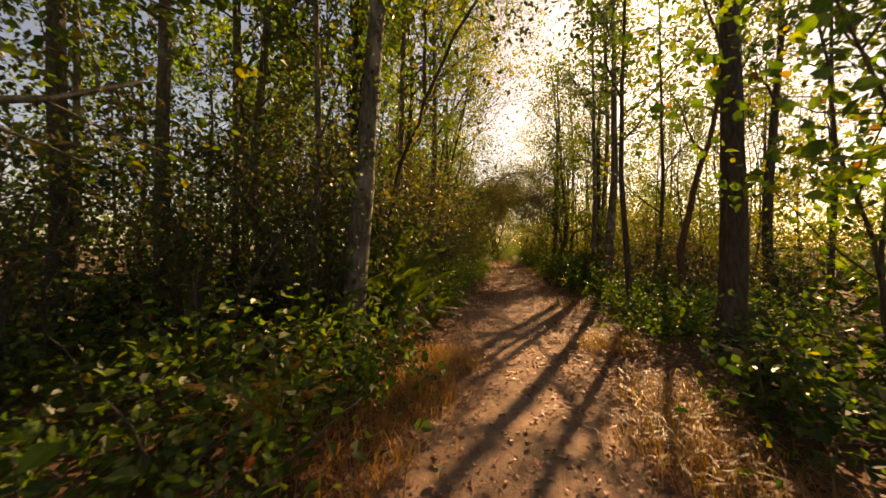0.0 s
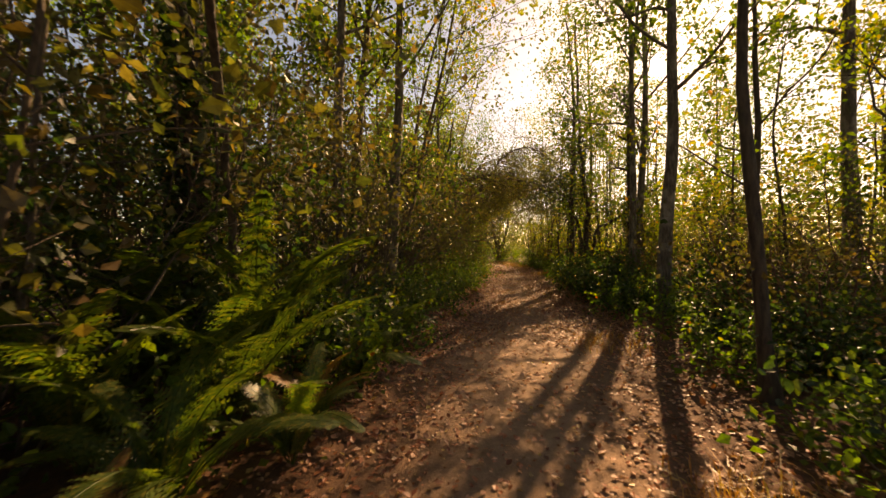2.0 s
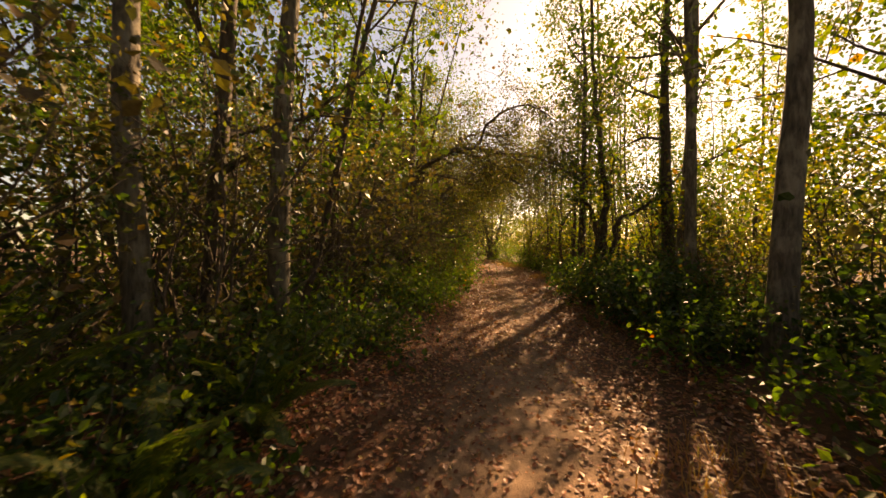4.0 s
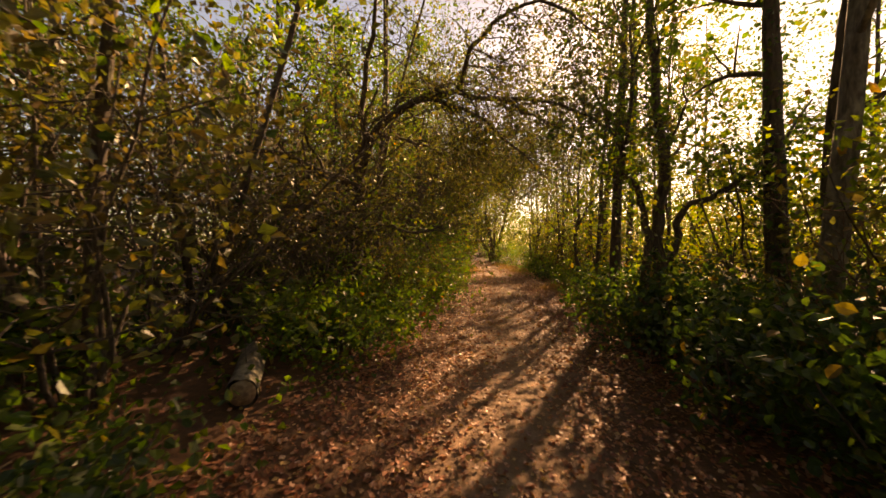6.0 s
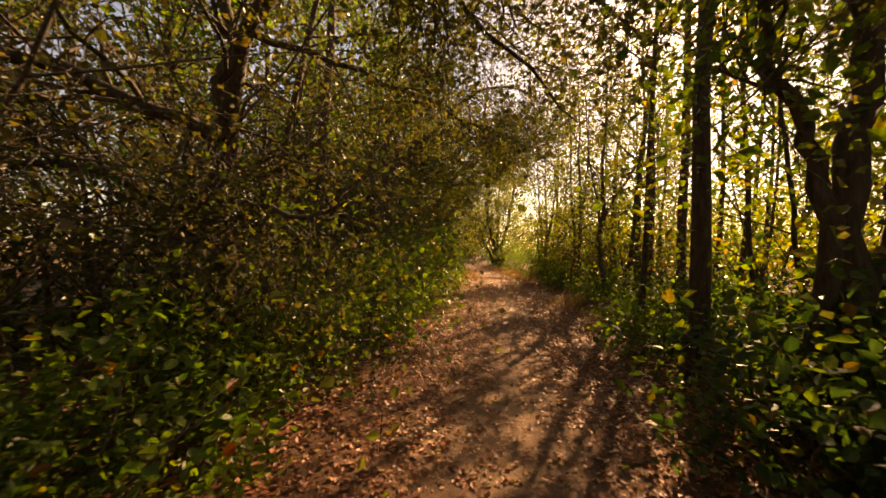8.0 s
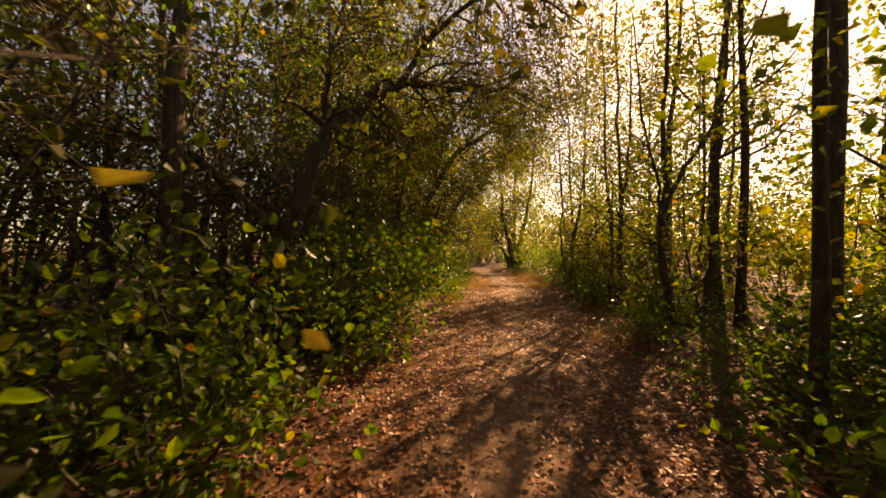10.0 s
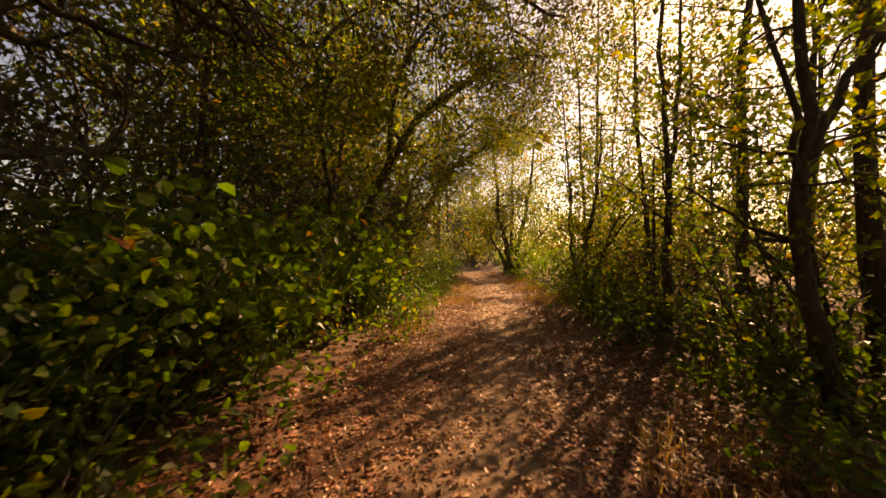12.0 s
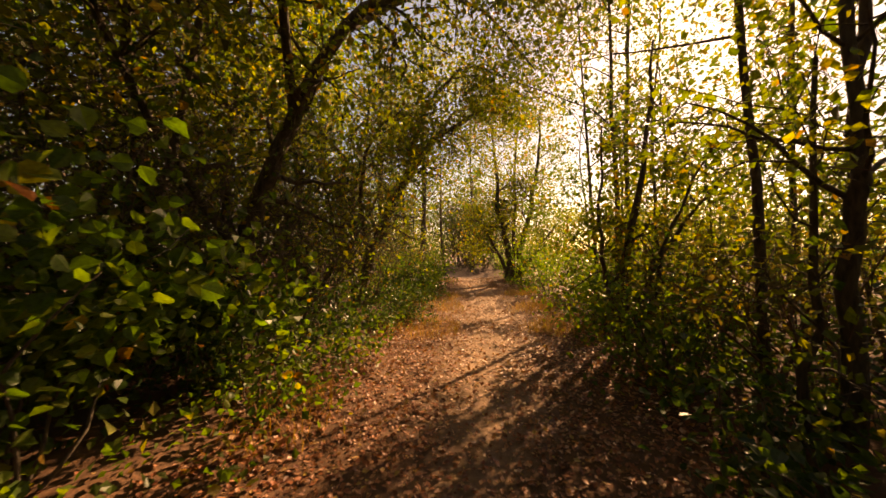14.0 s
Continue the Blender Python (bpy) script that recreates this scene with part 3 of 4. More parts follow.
leaning = stemmed_tree("arching_tree", 0.9, 28.4, [
    (((0, 0, 0), (0.45, -0.1, 1.5), (1.0, -0.2, 2.7), (1.7, -0.3, 3.9), (2.8, -0.2, 4.8), (3.9, 0.15, 5.5), (5.1, 0.4, 5.7)), 0.14, 0.015),
    (((0.1, 0, 0), (-0.1, 0.2, 1.8), (0.1, 0.2, 3.6), (0.5, 0.3, 6.0)), 0.1, 0.02),
    (((1.2, -0.2, 3.1), (1.6, -1.2, 4.4), (2.4, -1.8, 5.2), (3.4, -1.8, 5.1)), 0.06, 0.012),
    (((2.0, -0.3, 4.2), (2.7, 1.0, 5.4), (3.6, 2.2, 5.8), (4.6, 2.8, 5.0)), 0.06, 0.012),
    (((0.4, 0, 1.4), (0.3, -1.2, 2.6), (0.6, -2.2, 3.6), (1.2, -3.0, 3.9)), 0.06, 0.012),
    (((0.1, 0.2, 3.4), (-0.8, -0.6, 4.4), (-1.6, -1.4, 4.8)), 0.06, 0.012)],
    BARK_DARK, LEAF_YELLOW, "leaning dark tree with yellowing leaves over the trail", 34, twigs=22, twig_len=1.4, pull=(0, 0, -0.06), density=3.4, leaf=0.075, jitter=0.14, start=0.2)
copy_thing(leaning, pose(1.3, 32.6, 0.05, 0, 0, 12))
stemmed_tree("crooked_tree", -0.3, 21.3, [
    (((0, 0, 0), (0.05, 0, 1.5), (0, 0.1, 2.6), (-0.25, 0, 3.4), (-0.3, 0.2, 5.5)), 0.1, 0.03),
    (((0, 0, 1.9), (-1.0, -0.6, 2.35), (-2.2, -1.0, 2.3)), 0.06, 0.02)],
    BARK_DARK, LEAF_DARK, "crooked dark tree with bare side limb", 35, twigs=9, density=1.0)
stemmed_tree("crooked_tree", 0.2, 27.9, [
    (((0, 0, 0), (0.05, 0, 1.5), (0.0, 0.1, 3.0), (0.12, 0, 4.2), (0.3, 0.2, 6.5)), 0.11, 0.03),
    (((0, 0, 2.4), (-0.9, -0.8, 3.3), (-1.8, -1.4, 3.6)), 0.06, 0.015),
    (((0, 0, 3.2), (0.8, -1.0, 4.2), (1.5, -2.0, 4.6), (2.4, -2.8, 4.5)), 0.06, 0.012)],
    BARK_DARK, LEAF_BROWN, "crooked dark tree with dense bare twigs", 41, twigs=16, density=1.6)
# the forked trees with curved feet
stemmed_tree("forked_tree", 6.75, 23.4, [
    (((0, 0, 0), (-0.12, 0.1, 0.5), (-0.2, 0.2, 1.4), (-0.15, 0.2, 2.4), (-0.05, 0.3, 4.2), (0.1, 0.4, 7.5)), 0.085, 0.02),
    (((-0.16, 0.2, 1.9), (0.2, 0.25, 2.7), (0.9, 0.3, 3.8), (1.6, 0.4, 5.2)), 0.045, 0.012),
    (((-0.16, 0.2, 1.7), (-0.3, 0.2, 2.6), (-0.5, 0.3, 4.0), (-0.6, 0.4, 5.5)), 0.03, 0.01)],
    BARK_DARK, LEAF_YELLOW, "dark forked tree with a curved foot", 36, twigs=10, density=1.2, leaf=0.075, jitter=0.1)
stemmed_tree("leaning_tree", 6.95, 23.25, [
    (((0, 0, 0), (0.15, 0.1, 0.35), (0.4, 0.3, 1.3), (0.6, 0.5, 2.8), (0.8, 0.7, 4.5), (1.0, 1.0, 8)), 0.085, 0.02)],
    BARK_DARK, LEAF_YELLOW, "slim leaning dark tree with yellowing leaves", 37, twigs=14, density=1.2, leaf=0.075, jitter=0.1)
stemmed_tree("forked_tree", 6.95, 26.6, [
    (((0, 0, 0), (0.05, 0, 1.5), (0.05, 0, 2.4), (0.0, 0.1, 4.5), (0.0, 0.1, 7.5)), 0.075, 0.02),
    (((0.05, 0, 2.2), (0.25, 0.1, 3.2), (0.35, 0.2, 5.0), (0.4, 0.2, 7.0)), 0.045, 0.012),
    (((-0.18, 0.1, 0), (-0.12, 0.1, 1.2), (-0.1, 0.1, 2.8)), 0.04, 0.015)],
    BARK_DARK, LEAF_YELLOW, "dark forked tree with sparse yellow leaves", 38, twigs=12, density=1.3, leaf=0.075, jitter=0.1)
stemmed_tree("stem_cluster", 6.5, 29.4, [
    (((0, 0, 0), (0.0, 0, 0.9), (0.1, 0, 1.8), (0.3, 0, 3.0), (0.45, 0.1, 4.6)), 0.09, 0.015),
    (((0.1, 0, 0.2), (0.35, 0, 1.1), (0.8, 0, 1.9), (1.5, 0.1, 2.7)), 0.055, 0.012),
    (((-0.1, 0, 0.2), (-0.25, 0, 1.0), (-0.3, 0.1, 1.9), (-0.25, 0.2, 3.4)), 0.05, 0.012),
    (((0.15, -0.1, 0), (0.3, -0.2, 0.8), (0.5, -0.3, 1.8), (1.1, -0.4, 3.2)), 0.05, 0.01)],
    BARK_DARK, LEAF_YELLOW, "cluster of dark stems with yellowing leaves", 39, twigs=9, twig_len=1.0, density=2.4, leaf=0.075, jitter=0.1)
# the many-stemmed tree at the bend
stemmed_tree("many_stemmed_tree", 5.85, 42.6, [
    (((0, 0, 0), (-0.05, 0, 0.9), (-0.25, 0, 1.9), (-0.6, 0.1, 3.6), (-0.8, 0.2, 5.6), (-1.0, 0.2, 8.2)), 0.22, 0.04),
    (((0.2, 0, 0), (0.3, 0, 0.9), (0.55, 0.1, 2.0), (1.0, 0.2, 4.0), (1.3, 0.2, 6), (1.5, 0.2, 8.8)), 0.2, 0.04),
    (((-0.2, 0.1, 0), (-0.45, 0.1, 0.9), (-1.0, 0.2, 2.0), (-1.7, 0.3, 3.6)), 0.13, 0.03),
    (((0.35, 0, 0.1), (0.75, 0, 0.9), (1.4, 0, 1.8), (2.3, 0, 2.9)), 0.13, 0.03),
    (((0, 0.2, 0), (0.1, 0.3, 1.2), (0.15, 0.4, 2.8), (0.2, 0.5, 5.2), (0.3, 0.4, 9.2)), 0.15, 0.03)],
    BARK_DARK, LEAF_YELLOW, "many-stemmed dark tree at the bend of the trail", 40, twigs=15, twig_len=1.7, density=3.2, leaf=0.11, jitter=0.2, start=0.5)

# ---- slender trees of the wood ----
WOOD = "slender trees of the wood"
thin = [tree("slender_tree", -7.5 - k * 1.3, 9 + 5 * k, 9.5 + k * 0.4, 0.075 + 0.012 * k, bark_mat=(BARK_GREY, BARK_DARK)[k % 2], leaf_mat=(LEAF_TREE, LEAF_BRIGHT, LEAF_TREE, LEAF_TREE)[k],
             seed=50 + k, label="slender woodland tree with a leafy crown", crown_from=0.16, limbs=14, crown_r=2.1, density=2.5, leaf=0.094, jitter=0.13, top=1.6, group=WOOD) for k in range(4)]
copies(dice, thin, beside(dice, 6, -1, -3, 12, 3.0, 5.5) + beside(dice, 9, -1, 14, 42, 4.2, 6.5) + beside(dice, 21, -1, -5, 46, 6.0, 11.0) + beside(dice, 9, -1, -5, 50, 11.0, 16.0), (0.8, 1.15))
open_thin = [tree("open_crowned_tree", 10.5 + k, 12 + 7 * k, 9 + k, 0.06 + 0.012 * k, bark_mat=BARK_DARK, leaf_mat=(LEAF_YELLOW, LEAF_TREE, LEAF_YELLOW)[k],
                  seed=60 + k, label="slender tree with an open yellowing crown", crown_from=0.22, limbs=12, crown_r=2.1, density=1.25, leaf=0.1, jitter=0.14, group=WOOD) for k in range(3)]
copies(dice, open_thin, beside(dice, 4, 1, 9, 30, 3.0, 5.0) + beside(dice, 4, 1, 8, 30, 5.0, 9.5) + [(6.2, 8.2), (7.4, 5.2)], (0.75, 1.15))
copies(dice, thin, [(3.5, 56), (-1.5, 52)], (0.8, 1.1))

lace = [tree("sapling", 8.6 + 0.8 * k, 10.5 + 3 * k, 6.0 + 0.7 * k, 0.03 + 0.006 * k, bark_mat=BARK_DARK, leaf_mat=(LEAF_YELLOW, LEAF_TREE, LEAF_TREE)[k], seed=65 + k, label="thin bare-stemmed sapling with fine sparse leaves",
             crown_from=0.2, limbs=9, crown_r=1.4, density=2.0, leaf=0.085, jitter=0.12, kids=4, twist=0.06, group=WOOD) for k in range(3)]
copies(dice, lace, beside(dice, 13, 1, 8, 40, 3.0, 5.5) + beside(dice, 8, 1, 2, 44, 5.5, 10) + beside(dice, 6, -1, 10, 34, 3.0, 5.0), (0.75, 1.25))
tall = [(8.4, 34), (2.0, 38.5), (1.2, 44), (3.6, 53)]
copies(dice, open_thin, tall + [(1.2, 36), (0.8, 41), (2.4, 46.5)], (1.15, 1.5))
copies(dice, open_thin, beside(dice, 7, 1, 0, 46, 10.5, 17), (1.0, 1.3))

# ---- undergrowth ----
HEDGE = "small-leaved grey-green shrub with many thin twigs"
hedge = [shrub("tall_shrub", -3.5, 9 + 4 * k, 3.0 + 0.4 * k, 1.1, 7, (LEAF_DARK, LEAF_OLIVE, LEAF_BROWN)[k], HEDGE, 0.074, 3.2, 70 + k, deepest=3, jitter=0.12) for k in range(3)]
copies(dice, hedge, beside(dice, 9, -1, 7.5, 14, 2.3, 3.2) + beside(dice, 12, -1, -3, 12, 3.2, 5.5) + [(-1.9, 5.4), (-2.2, 7.0), (-1.7, 8.2), (-6.5, 3.0), (-7.5, 5.0), (-6.0, 7.5), (-8.5, 7.0)] + beside(dice, 11, -1, 24, 40, 4.2, 6.5) + beside(dice, 13, -1, -3, 34, 6, 11), (0.75, 1.2))
copies(dice, hedge[:1], beside(dice, 7, -1, 3, 8.5, 2.6, 4.6), (0.6, 0.85))
copies(dice, hedge[:2], [(4.6, 53), (3.4, 54), (2.2, 56), (0.8, 58), (5.6, 52), (3.0, 58), (-1, 60), (4.5, 57)], (1.5, 2.1))
copies(dice, hedge, [(3.6, 51.5), (4.8, 50.5), (5.5, 54), (3.2, 55), (2.0, 54), (0.6, 56)], (1.1, 1.7))
copies(dice, hedge, beside(dice, 12, 1, 5, 40, 3.6, 6.5) + beside(dice, 16, 1, 3, 46, 6, 11), (0.45, 0.75))
bright = [shrub("leafy_bush", 1.6, 19.0 + 2.4 * k, 1.3 + 0.12 * k, 0.8, 7, (LEAF_BRIGHT, LEAF_BRIGHT, LEAF_TREE)[k], "bright green leafy bush at the trail edge", 0.068, 4.6, 80 + k, BLADE, 2, 0.13, kids=7) for k in range(3)]
copies(dice, bright, [(1.4, 22.3), (1.85, 20.2), (1.05, 18.0), (1.8, 23.6), (2.7, 33.9), (2.9, 35.5), (3.0, 37.5)] + beside(dice, 9, 1, 28, 46, 2.0, 3.2) + beside(dice, 5, -1, 38, 50, 2.0, 3.0)
       + [(4.6, 1.3), (4.9, 2.6)], (0.85, 1.2))
broad = [shrub("broad_leaved_bush", 1.75, 23.7 + 1.9 * k, 1.55 + 0.15 * k, 0.8, 7, LEAF_BRIGHT, "broad-leaved bush with green and yellow leaves", 0.1, 5.0, 90 + k, OVATE, 2, 0.15, kids=6, flat=0.5) for k in range(2)]
copies(dice, broad, [(1.5, 23.2), (1.3, 25.3), (1.1, 24.4), (1.7, 22.4), (1.9, 27.3), (0.9, 26.6), (0.6, 24.9), (0.8, 23.3)], (0.72, 0.98))
low = [shrub("bramble", -1.6 + 0.4 * k, 1.7 + 1.1 * k, 0.75, 0.55, 7, (LEAF_BRIGHT, LEAF_TREE, LEAF_DARK)[k], "low leafy bramble on the woodland floor", 0.064, 2.6, 100 + k, BLADE, 2, 0.09, kids=5, flat=0.55, pull=(0, 0, -0.06), group="low undergrowth") for k in range(3)]
copies(dice, low, beside(dice, 22, -1, -1, 22, 1.75, 2.5) + beside(dice, 16, -1, -1, 20, 2.5, 4.2) + beside(dice, 28, 1, 0.5, 30, 1.8, 2.8) + beside(dice, 14, 1, 0, 24, 2.8, 4.5), (0.75, 1.3))
dense = [shrub("dense_bush", 4.4 + 0.3 * k, 13.4 + 2 * k, 1.05, 0.75, 8, LEAF_DARK, "dense dark green bush at the trail edge", 0.068, 3.5, 110 + k, BLADE, 2, 0.12, kids=6, flat=0.5) for k in range(2)]
copies(dice, dense, beside(dice, 6, 1, 5, 12, 2.0, 2.9) + beside(dice, 7, -1, 7, 12, 1.8, 2.4) + beside(dice, 6, 1, 4, 12, 2.8, 4.2), (0.65, 0.85))
copies(dice, dense, beside(dice, 8, 1, 12, 20, 2.0, 3.0) + beside(dice, 3, 1, 12, 20, 2.9, 4.0), (0.8, 1.05))
thicket = [shrub("twiggy_thicket", 0.2 - 0.5 * k, 26.8 + 2.2 * k, 2.6, 1.2, 7, (LEAF_DARK, LEAF_BROWN)[k], "dark tangled thicket of thin bare twigs", 0.05, 1.5, 130 + k, KITE, 3, 0.1, kids=5, bare=True, pull=(0, 0, -0.02)) for k in range(2)]
copies(dice, thicket, beside(dice, 7, -1, 21, 34, 3.3, 4.6) + beside(dice, 10, -1, 13, 23, 3.0, 6.0) + [(1.7, 28.2), (1.3, 29.6), (1.9, 30.8), (0.9, 27.3), (2.2, 32.6), (1.1, 31.6)], (0.85, 1.25))
copies(dice, thicket, beside(dice, 9, -1, 15, 34, 3.8, 5.6), (1.5, 1.9))
withered = [shrub("withered_shrub", 8.0, 28.0 + 2 * k, 1.5, 0.8, 6, LEAF_BROWN, "withered red-brown shrub under the trees", 0.06, 3.2, 140 + k, KITE, 2, 0.14, kids=6, bark_mat=BARK_RED, bare=True) for k in range(2)]
copies(dice, withered, beside(dice, 9, 1, 23, 36, 2.6, 4.6) + [(3.6, 49.6), (4.4, 48.6), (4.5, 7.6), (5.2, 6.4), (4.9, 8.6), (5.8, 9.0), (5.6, 7.4), (5.5, 12.3), (5.3, 13.2), (6.0, 13.5), (5.9, 11.6), (6.3, 10.4)], (0.8, 1.2))
far_low = beside(dice, 14, -1, -1, 30, 4.5, 10) + beside(dice, 8, 1, 20, 36, 2.6, 5.5)
copies(dice, low, far_low, (1.3, 2.0))
rest = np.random.default_rng(77)
copies(rest, bright, [(1.3, 17.5), (1.95, 21.4)], (0.7, 0.9))
copies(rest, hedge, beside(rest, 12, 1, 12, 34, 5, 12), (0.55, 0.85))
copies(rest, hedge, beside(rest, 4, -1, 12, 19, 4.0, 7.0), (0.7, 1.0))
copies(rest, low, beside(rest, 7, -1, 11, 20, 2.8, 5.5), (1.0, 1.5))
copies(rest, dense, beside(rest, 8, -1, 27, 37, 1.8, 2.8), (0.7, 0.95))
copies(rest, low, beside(rest, 5, -1, 14, 17, 1.8, 2.4) + beside(rest, 6, -1, 26, 36, 1.6, 2.3), (0.7, 1.0))
# the yellow-green growth that closes the open side of the wood
glow = np.random.default_rng(88)
backlit = [shrub("backlit_thicket", 7.2 + 0.6 * k, 12.5 + 3.5 * k, 2.5 + 0.35 * k, 0.9, 4, (LEAF_YELLOW, LEAF_TREE, LEAF_YELLOW)[k], "thin-stemmed thicket with sunlit yellow-green leaves", 0.085, 3.4, 150 + k, KITE, 3, 0.16, bark_mat=BARK_DARK, kids=4, group="sunlit thickets") for k in range(3)]
copies(glow, backlit, beside(glow, 14, 1, 10, 44, 3.4, 5.0) + beside(glow, 14, 1, 9, 38, 5.0, 8.0) + beside(glow, 15, 1, 0, 42, 8.0, 12.5), (0.8, 1.3))
copies(glow, low, beside(glow, 16, -1, -1, 16, 4, 11) + beside(glow, 10, 1, 1, 12, 4, 9), (1.5, 2.2))
copies(glow, dense, [(4.85, 15.3), (5.0, 14.6), (4.8, 16.0), (4.3, 11.9), (4.5, 12.7)], (1.0, 1.2))
copies(glow, hedge[::2], [(-2.0, 24.0), (-2.6, 27.0), (-1.6, 30.0), (-3.6, 22.0), (-4.2, 25.6), (-3.0, 32.5), (-4.8, 29.0)], (1.8, 2.2))
copies(glow, backlit, beside(glow, 6, -1, 34, 50, 2.4, 4.0), (0.9, 1.3))
# the tall bush with large backlit leaves
shrub("sunlit_sapling", 3.9, 3.0, 4.2, 0.9, 6, LEAF_BRIGHT, "sapling with large sunlit yellow-green leaves", 0.085, 8.0, 120, BLADE, 3, 0.16, kids=4, category="sapling")
shrub("sunlit_sapling", 4.6, 1.9, 4.0, 0.9, 6, LEAF_BRIGHT, "sapling with large sunlit yellow-green leaves", 0.085, 8.0, 121, BLADE, 3, 0.16, kids=4, category="sapling")

GREEN_FERN, DRY_FERN = "arching green fern beside the trail", "withered orange-brown fern beside the trail"
f1 = fern("fern", -0.6, 5.4, 1.1, FERN_GREEN, GREEN_FERN, 1, 12)
f2 = fern("fern", -0.9, 6.9, 1.75, FERN_GREEN, "tall arching bracken with spreading green fronds", 2, 12, 0.55)
f3 = fern("fern", -1.35, 3.6, 0.8, FERN_BROWN, DRY_FERN, 3, 9)
copies(dice, [f2], [(-1.0, 6.4), (-0.5, 6.3), (-1.3, 5.7), (-0.9, 8.5), (-1.6, 6.6)], (0.7, 0.95))
copies(dice, [f1], [(-0.25, 6.0), (0.0, 8.6), (-1.4, 4.4), (0.1, 9.5), (0.3, 14.6), (-0.1, 7.2)], (0.75, 1.0))
copies(dice, [f3], [(-0.7, 4.2), (-0.5, 4.9), (-1.2, 2.5), (0.55, 15.0), (2.9, 3.4), (-0.3, 6.5)], (0.7, 1.0))


# ---- fallen log ----
def fallen_log(x, y):
    rng = np.random.default_rng(9)
    log = rooted("fallen_log", x, y, "short mossy sawn log lying in the undergrowth", "log")
    b = Buf()
    pts = np.array([(0.17, -0.45, 0.13), (0.04, -0.13, 0.15), (-0.1, 0.19, 0.17), (-0.25, 0.5, 0.19)])
    tube(b, pts, [0.12, 0.115, 0.115, 0.11], 16, rng, 0.07)
    part("trunk", b.mesh("log", BARK_GREY), log)
    cut = Buf()
    d = unit(pts[0] - pts[1])
    tube(cut, [pts[0] - d * 0.01, pts[0] + d * 0.006], [0.103, 0.1], 16, rng, 0.05)
    part("cut_face", cut.mesh("cut", CUT_WOOD), log, "pale sawn end of the log")


def cut_wood():
    m, n, links, bsdf, out = material("cut_wood")
    co = n.new("ShaderNodeTexCoord").outputs["Object"]
    t = noise_tex(n, links, co, 30, 5)
    r = ramp(n, [(0.35, (0.16, 0.1, 0.055)), (0.65, (0.36, 0.25, 0.14))])
    links.new(t.outputs[0], r.inputs[0])
    links.new(r.outputs[0], bsdf.inputs["Base Color"])
    bsdf.inputs["Roughness"].default_value = 0.85
    return m


CUT_WOOD = cut_wood()
fallen_log(0.35, 13.75)


# ---- grass and fallen leaves ----
def dry_grass():
    rng = np.random.default_rng(21)
    b = Buf()
    feet = []
    for x, y, n, r in ((0.0, 4.6, 500, 0.4), (-0.3, 3.6, 500, 0.4), (-0.6, 2.6, 350, 0.4), (1.75, 2.5, 500, 0.4), (2.05, 3.4, 300, 0.35), (2.35, 5.3, 350, 0.4), (1.9, 1.6, 300, 0.35), (3.0, 9.0, 120, 0.4),
                       (5.6, 23.0, 250, 0.5), (6.0, 31.5, 500, 0.6), (5.9, 34.0, 500, 0.6), (3.2, 31.3, 350, 0.8), (3.1, 34.0, 350, 0.8), (3.0, 36.5, 300, 0.8), (5.8, 37.5, 400, 0.6), (1.8, 21.5, 80, 0.5), (2.6, 27.0, 150, 0.5)):
        a, d = rng.uniform(0, 2 * math.pi, n), r * np.sqrt(rng.uniform(0, 1, n))
        feet.append(np.stack([x + np.cos(a) * d, y + np.sin(a) * d * 1.4], 1))
    feet = np.concatenate(feet)
    feet = np.concatenate([feet, feet + rng.normal(size=feet.shape) * 0.16])
    for x, y in feet:
        h = rng.uniform(0.06, 0.26)
        a = rng.uniform(0, 2 * math.pi)
        out = np.array((math.cos(a), math.sin(a), 0)) * h * rng.uniform(0.3, 1.5)
        side = np.array((-math.sin(a), math.cos(a), 0)) * 0.004
        p = np.array((x, y, ground_z(x, y) - 0.01))
        mid = p + out * 0.35 + np.array((0, 0, h * 0.65))
        tip = p + out + np.array((0, 0, h * rng.uniform(0.6, 1.0)))
        b.add([p - side, p + side, mid + side * 0.8, mid - side * 0.8, tip], [(0, 1, 2), (0, 2, 3), (3, 2, 4)])
    tagged(new("dry_grass", b.mesh("dry_grass", GRASS_DRY, False)), "tufts of dry orange grass along the trail edges", "grass", kind="stuff")


def fallen_leaves():
    rng = np.random.default_rng(22)
    places = []
    for k in range(90000):
        y = rng.uniform(-1, 45) if k % 3 else rng.uniform(9, 32)
        w = half_width(y)
        off = rng.normal() * 0.5 + (w + 0.2) * (1 if rng.uniform() < 0.5 else -1) if rng.uniform() < 0.7 else rng.uniform(-w, w)
        if 9 < y < 31 and rng.uniform() < 0.6:
            off = rng.choice((-1, 1)) * 2.0 * rng.uniform(0, 1) ** 0.6
        x = trail_x(y) + off
        places.append((x, y, ground_z(x, y) + 0.006 + rng.uniform(0, 0.012)))
    b = Buf()
    leaves(b, rng, places, 0.042, 0.75, vary=0.5)
    tagged(new("fallen_leaves", b.mesh("fallen_leaves", LITTER, False)), "brown and orange fallen leaves strewn over the trail", "fallen leaves", kind="stuff")


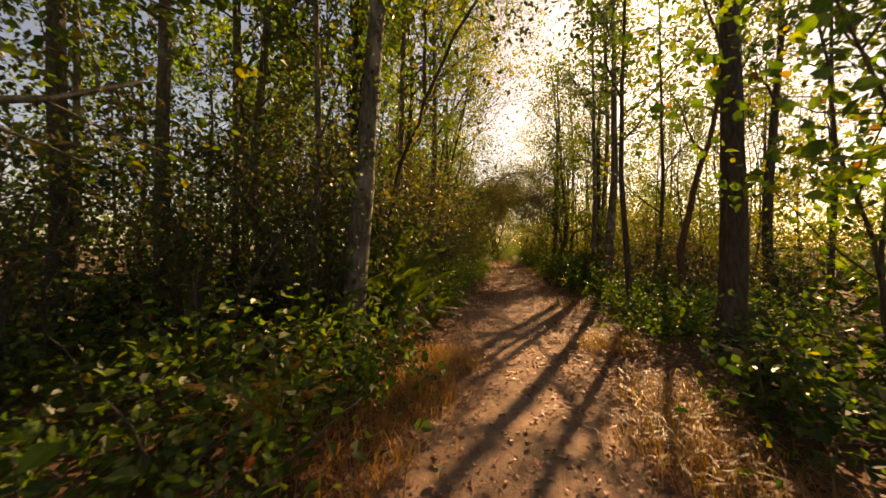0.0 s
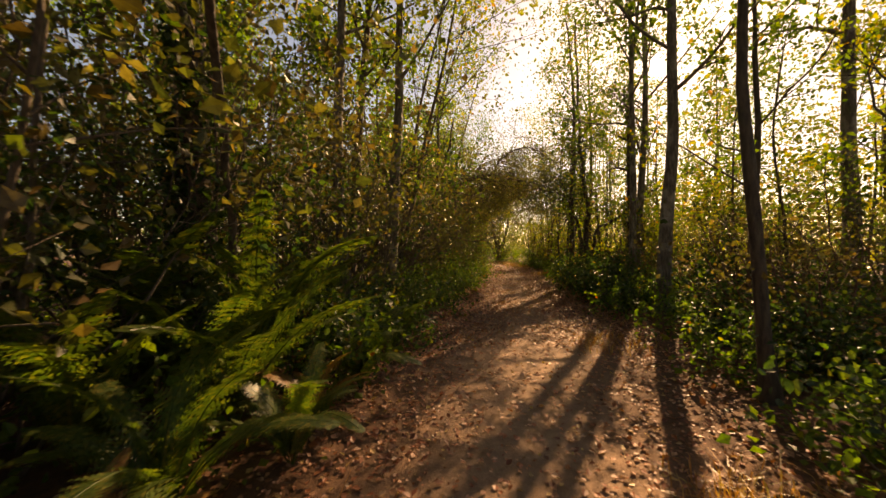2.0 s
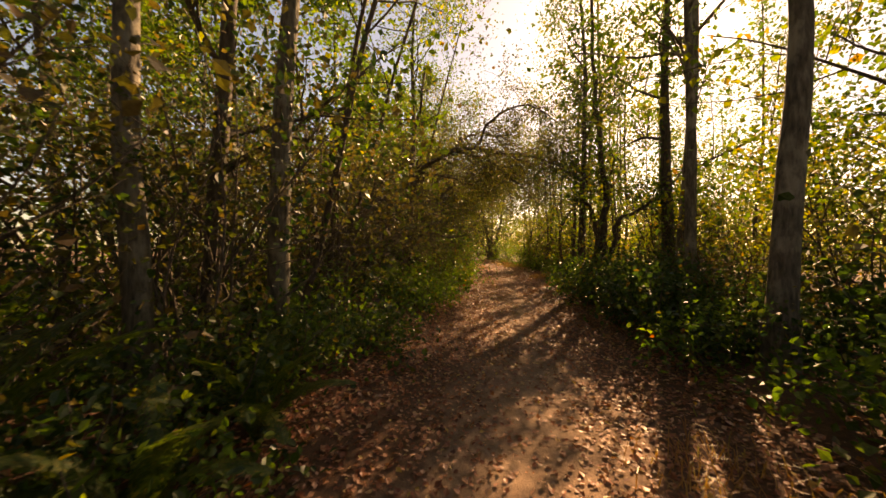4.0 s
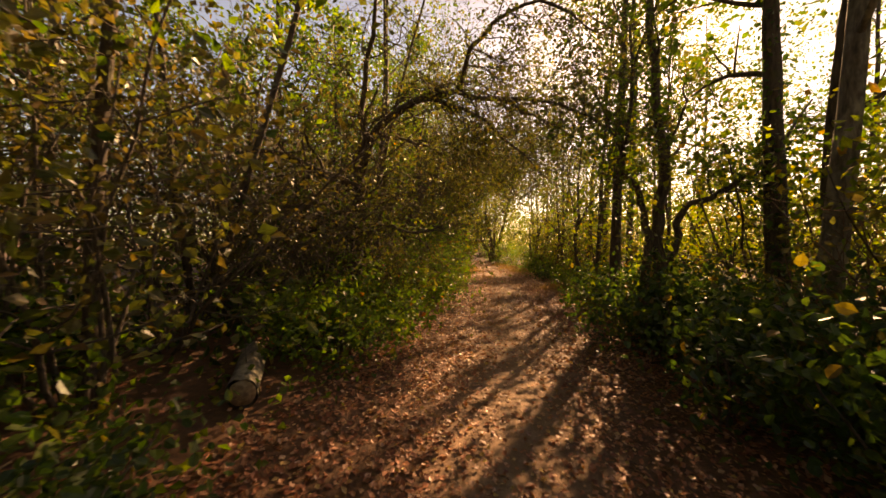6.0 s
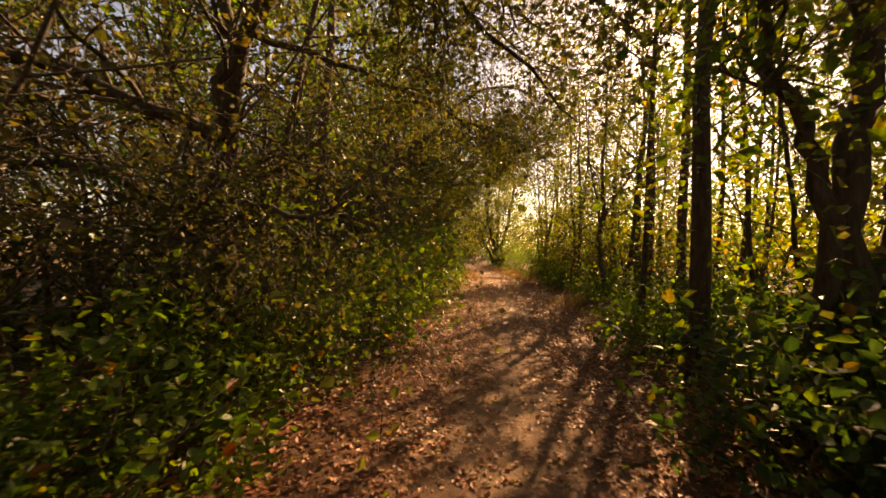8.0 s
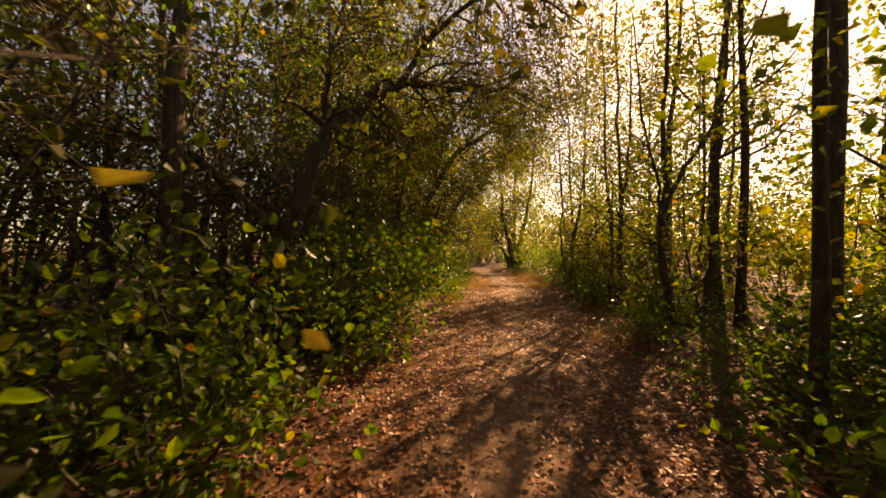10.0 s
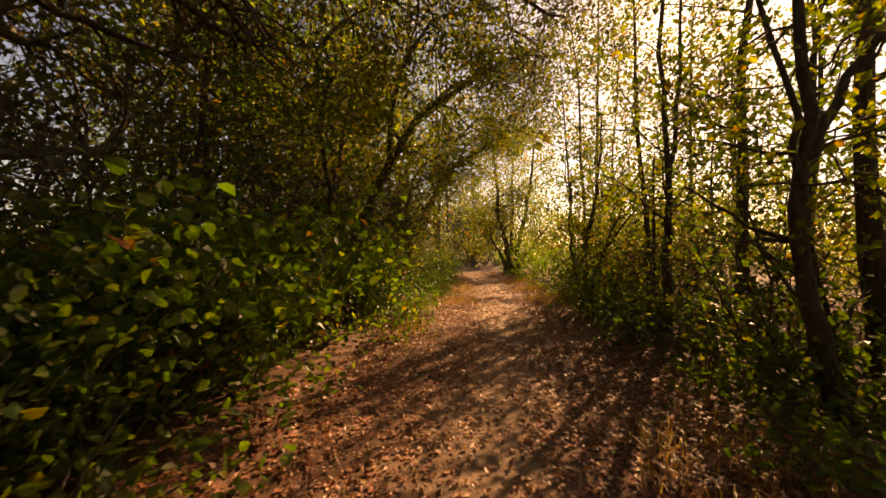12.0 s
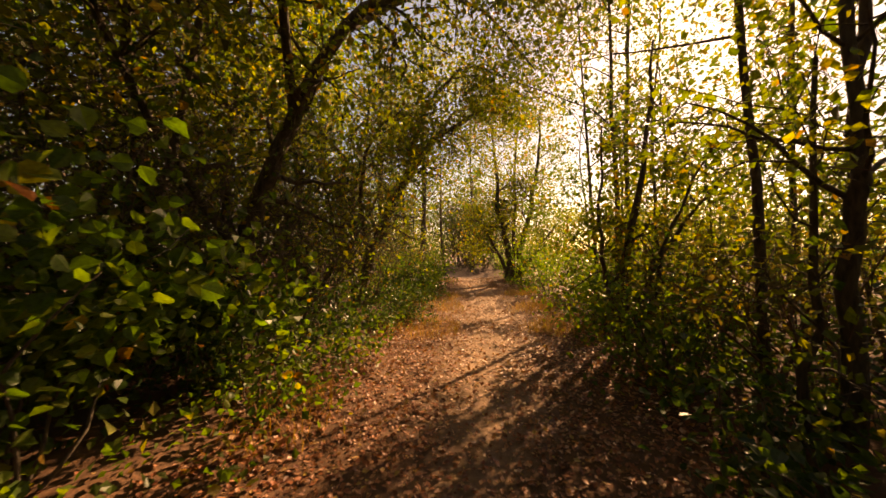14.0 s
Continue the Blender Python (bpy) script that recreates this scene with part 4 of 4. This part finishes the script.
def ground_cover():
    """Low herbs on the woodland floor."""
    rng = np.random.default_rng(24)
    places = []
    for k in range(1500):
        y = rng.uniform(-3, 44)
        off = rng.choice((-1, 1)) * rng.uniform(1.75, 9) if k % 3 else rng.choice((-1, 1)) * rng.uniform(1.5, 2.6)
        x = trail_x(y) + off
        z = ground_z(x, y)
        n = 16
        places.append(np.array((x, y, z)) + np.stack([rng.normal(size=n) * 0.2, rng.normal(size=n) * 0.2, rng.uniform(0.01, 0.3, n)], 1))
    b = Buf()
    leaves(b, rng, np.concatenate(places), 0.075, 0.5)
    tagged(new("ground_cover", b.mesh("ground_cover", LEAF_TREE, False)), "low green herbs covering the woodland floor", "ground cover", kind="stuff")
    b = Buf()
    y = rng.uniform(-3, 44, 14000)
    x = np.array([trail_x(v) for v in y]) + rng.choice((-1, 1), 14000) * (1.5 + 6.5 * rng.uniform(0, 1, 14000) ** 1.8)
    z = np.array([ground_z(p, q) for p, q in zip(x, y)]) + rng.uniform(0.006, 0.03, 14000)
    leaves(b, rng, np.stack([x, y, z], 1), 0.06, 0.7)
    tagged(new("leaf_litter", b.mesh("leaf_litter", LITTER, False)), "brown leaf litter under the trees", "leaf litter", kind="stuff")


def far_woods():
    """Leaf masses far behind the trees."""
    rng = np.random.default_rng(23)
    b = Buf()
    clumps = []
    for k in range(260):
        x, y = (-rng.uniform(17, 26), rng.uniform(-8, 70)) if k < 150 else (rng.uniform(-20, 14), rng.uniform(58, 70))
        clumps.append((x, y, rng.uniform(0.3, 9.5), rng.uniform(1.0, 2.2)))
    for k in range(70):
        clumps.append((-rng.uniform(8, 17), rng.uniform(-6, 45), rng.uniform(0.2, 2.6), rng.uniform(0.6, 1.2)))
    for k in range(110):
        clumps.append((rng.uniform(-12, 11), rng.uniform(60, 66), rng.uniform(0.3, 8), rng.uniform(0.9, 1.7)))
    for x, y, z, r in clumps:
        n = 90
        leaves(b, rng, np.array((x, y, z)) + rng.normal(size=(n, 3)) * r * np.array((0.6, 0.6, 0.5)), 0.24)
    tagged(new("far_woods", b.mesh("far_woods", LEAF_TREE, False)), "distant green woodland foliage behind the trees", "woods", kind="stuff")


def far_thicket():
    """Sunlit leaf masses beyond the open side of the wood."""
    rng = np.random.default_rng(25)
    b = Buf()
    for k in range(520):
        x, y = rng.uniform(12, 34), rng.uniform(-6, 75)
        z, r = rng.uniform(0.05, 1.0) ** 1.5 * 5.5, rng.uniform(0.5, 1.2)
        leaves(b, rng, np.array((x, y, z + 0.2)) + rng.normal(size=(100, 3)) * r * np.array((0.7, 0.7, 0.5)), 0.2)
    tagged(new("far_thicket", b.mesh("far_thicket", LEAF_YELLOW, False)), "distant sunlit yellow-green thicket beyond the trees", "thicket", kind="stuff")


dry_grass()
far_thicket()
fallen_leaves()
far_woods()
ground_cover()
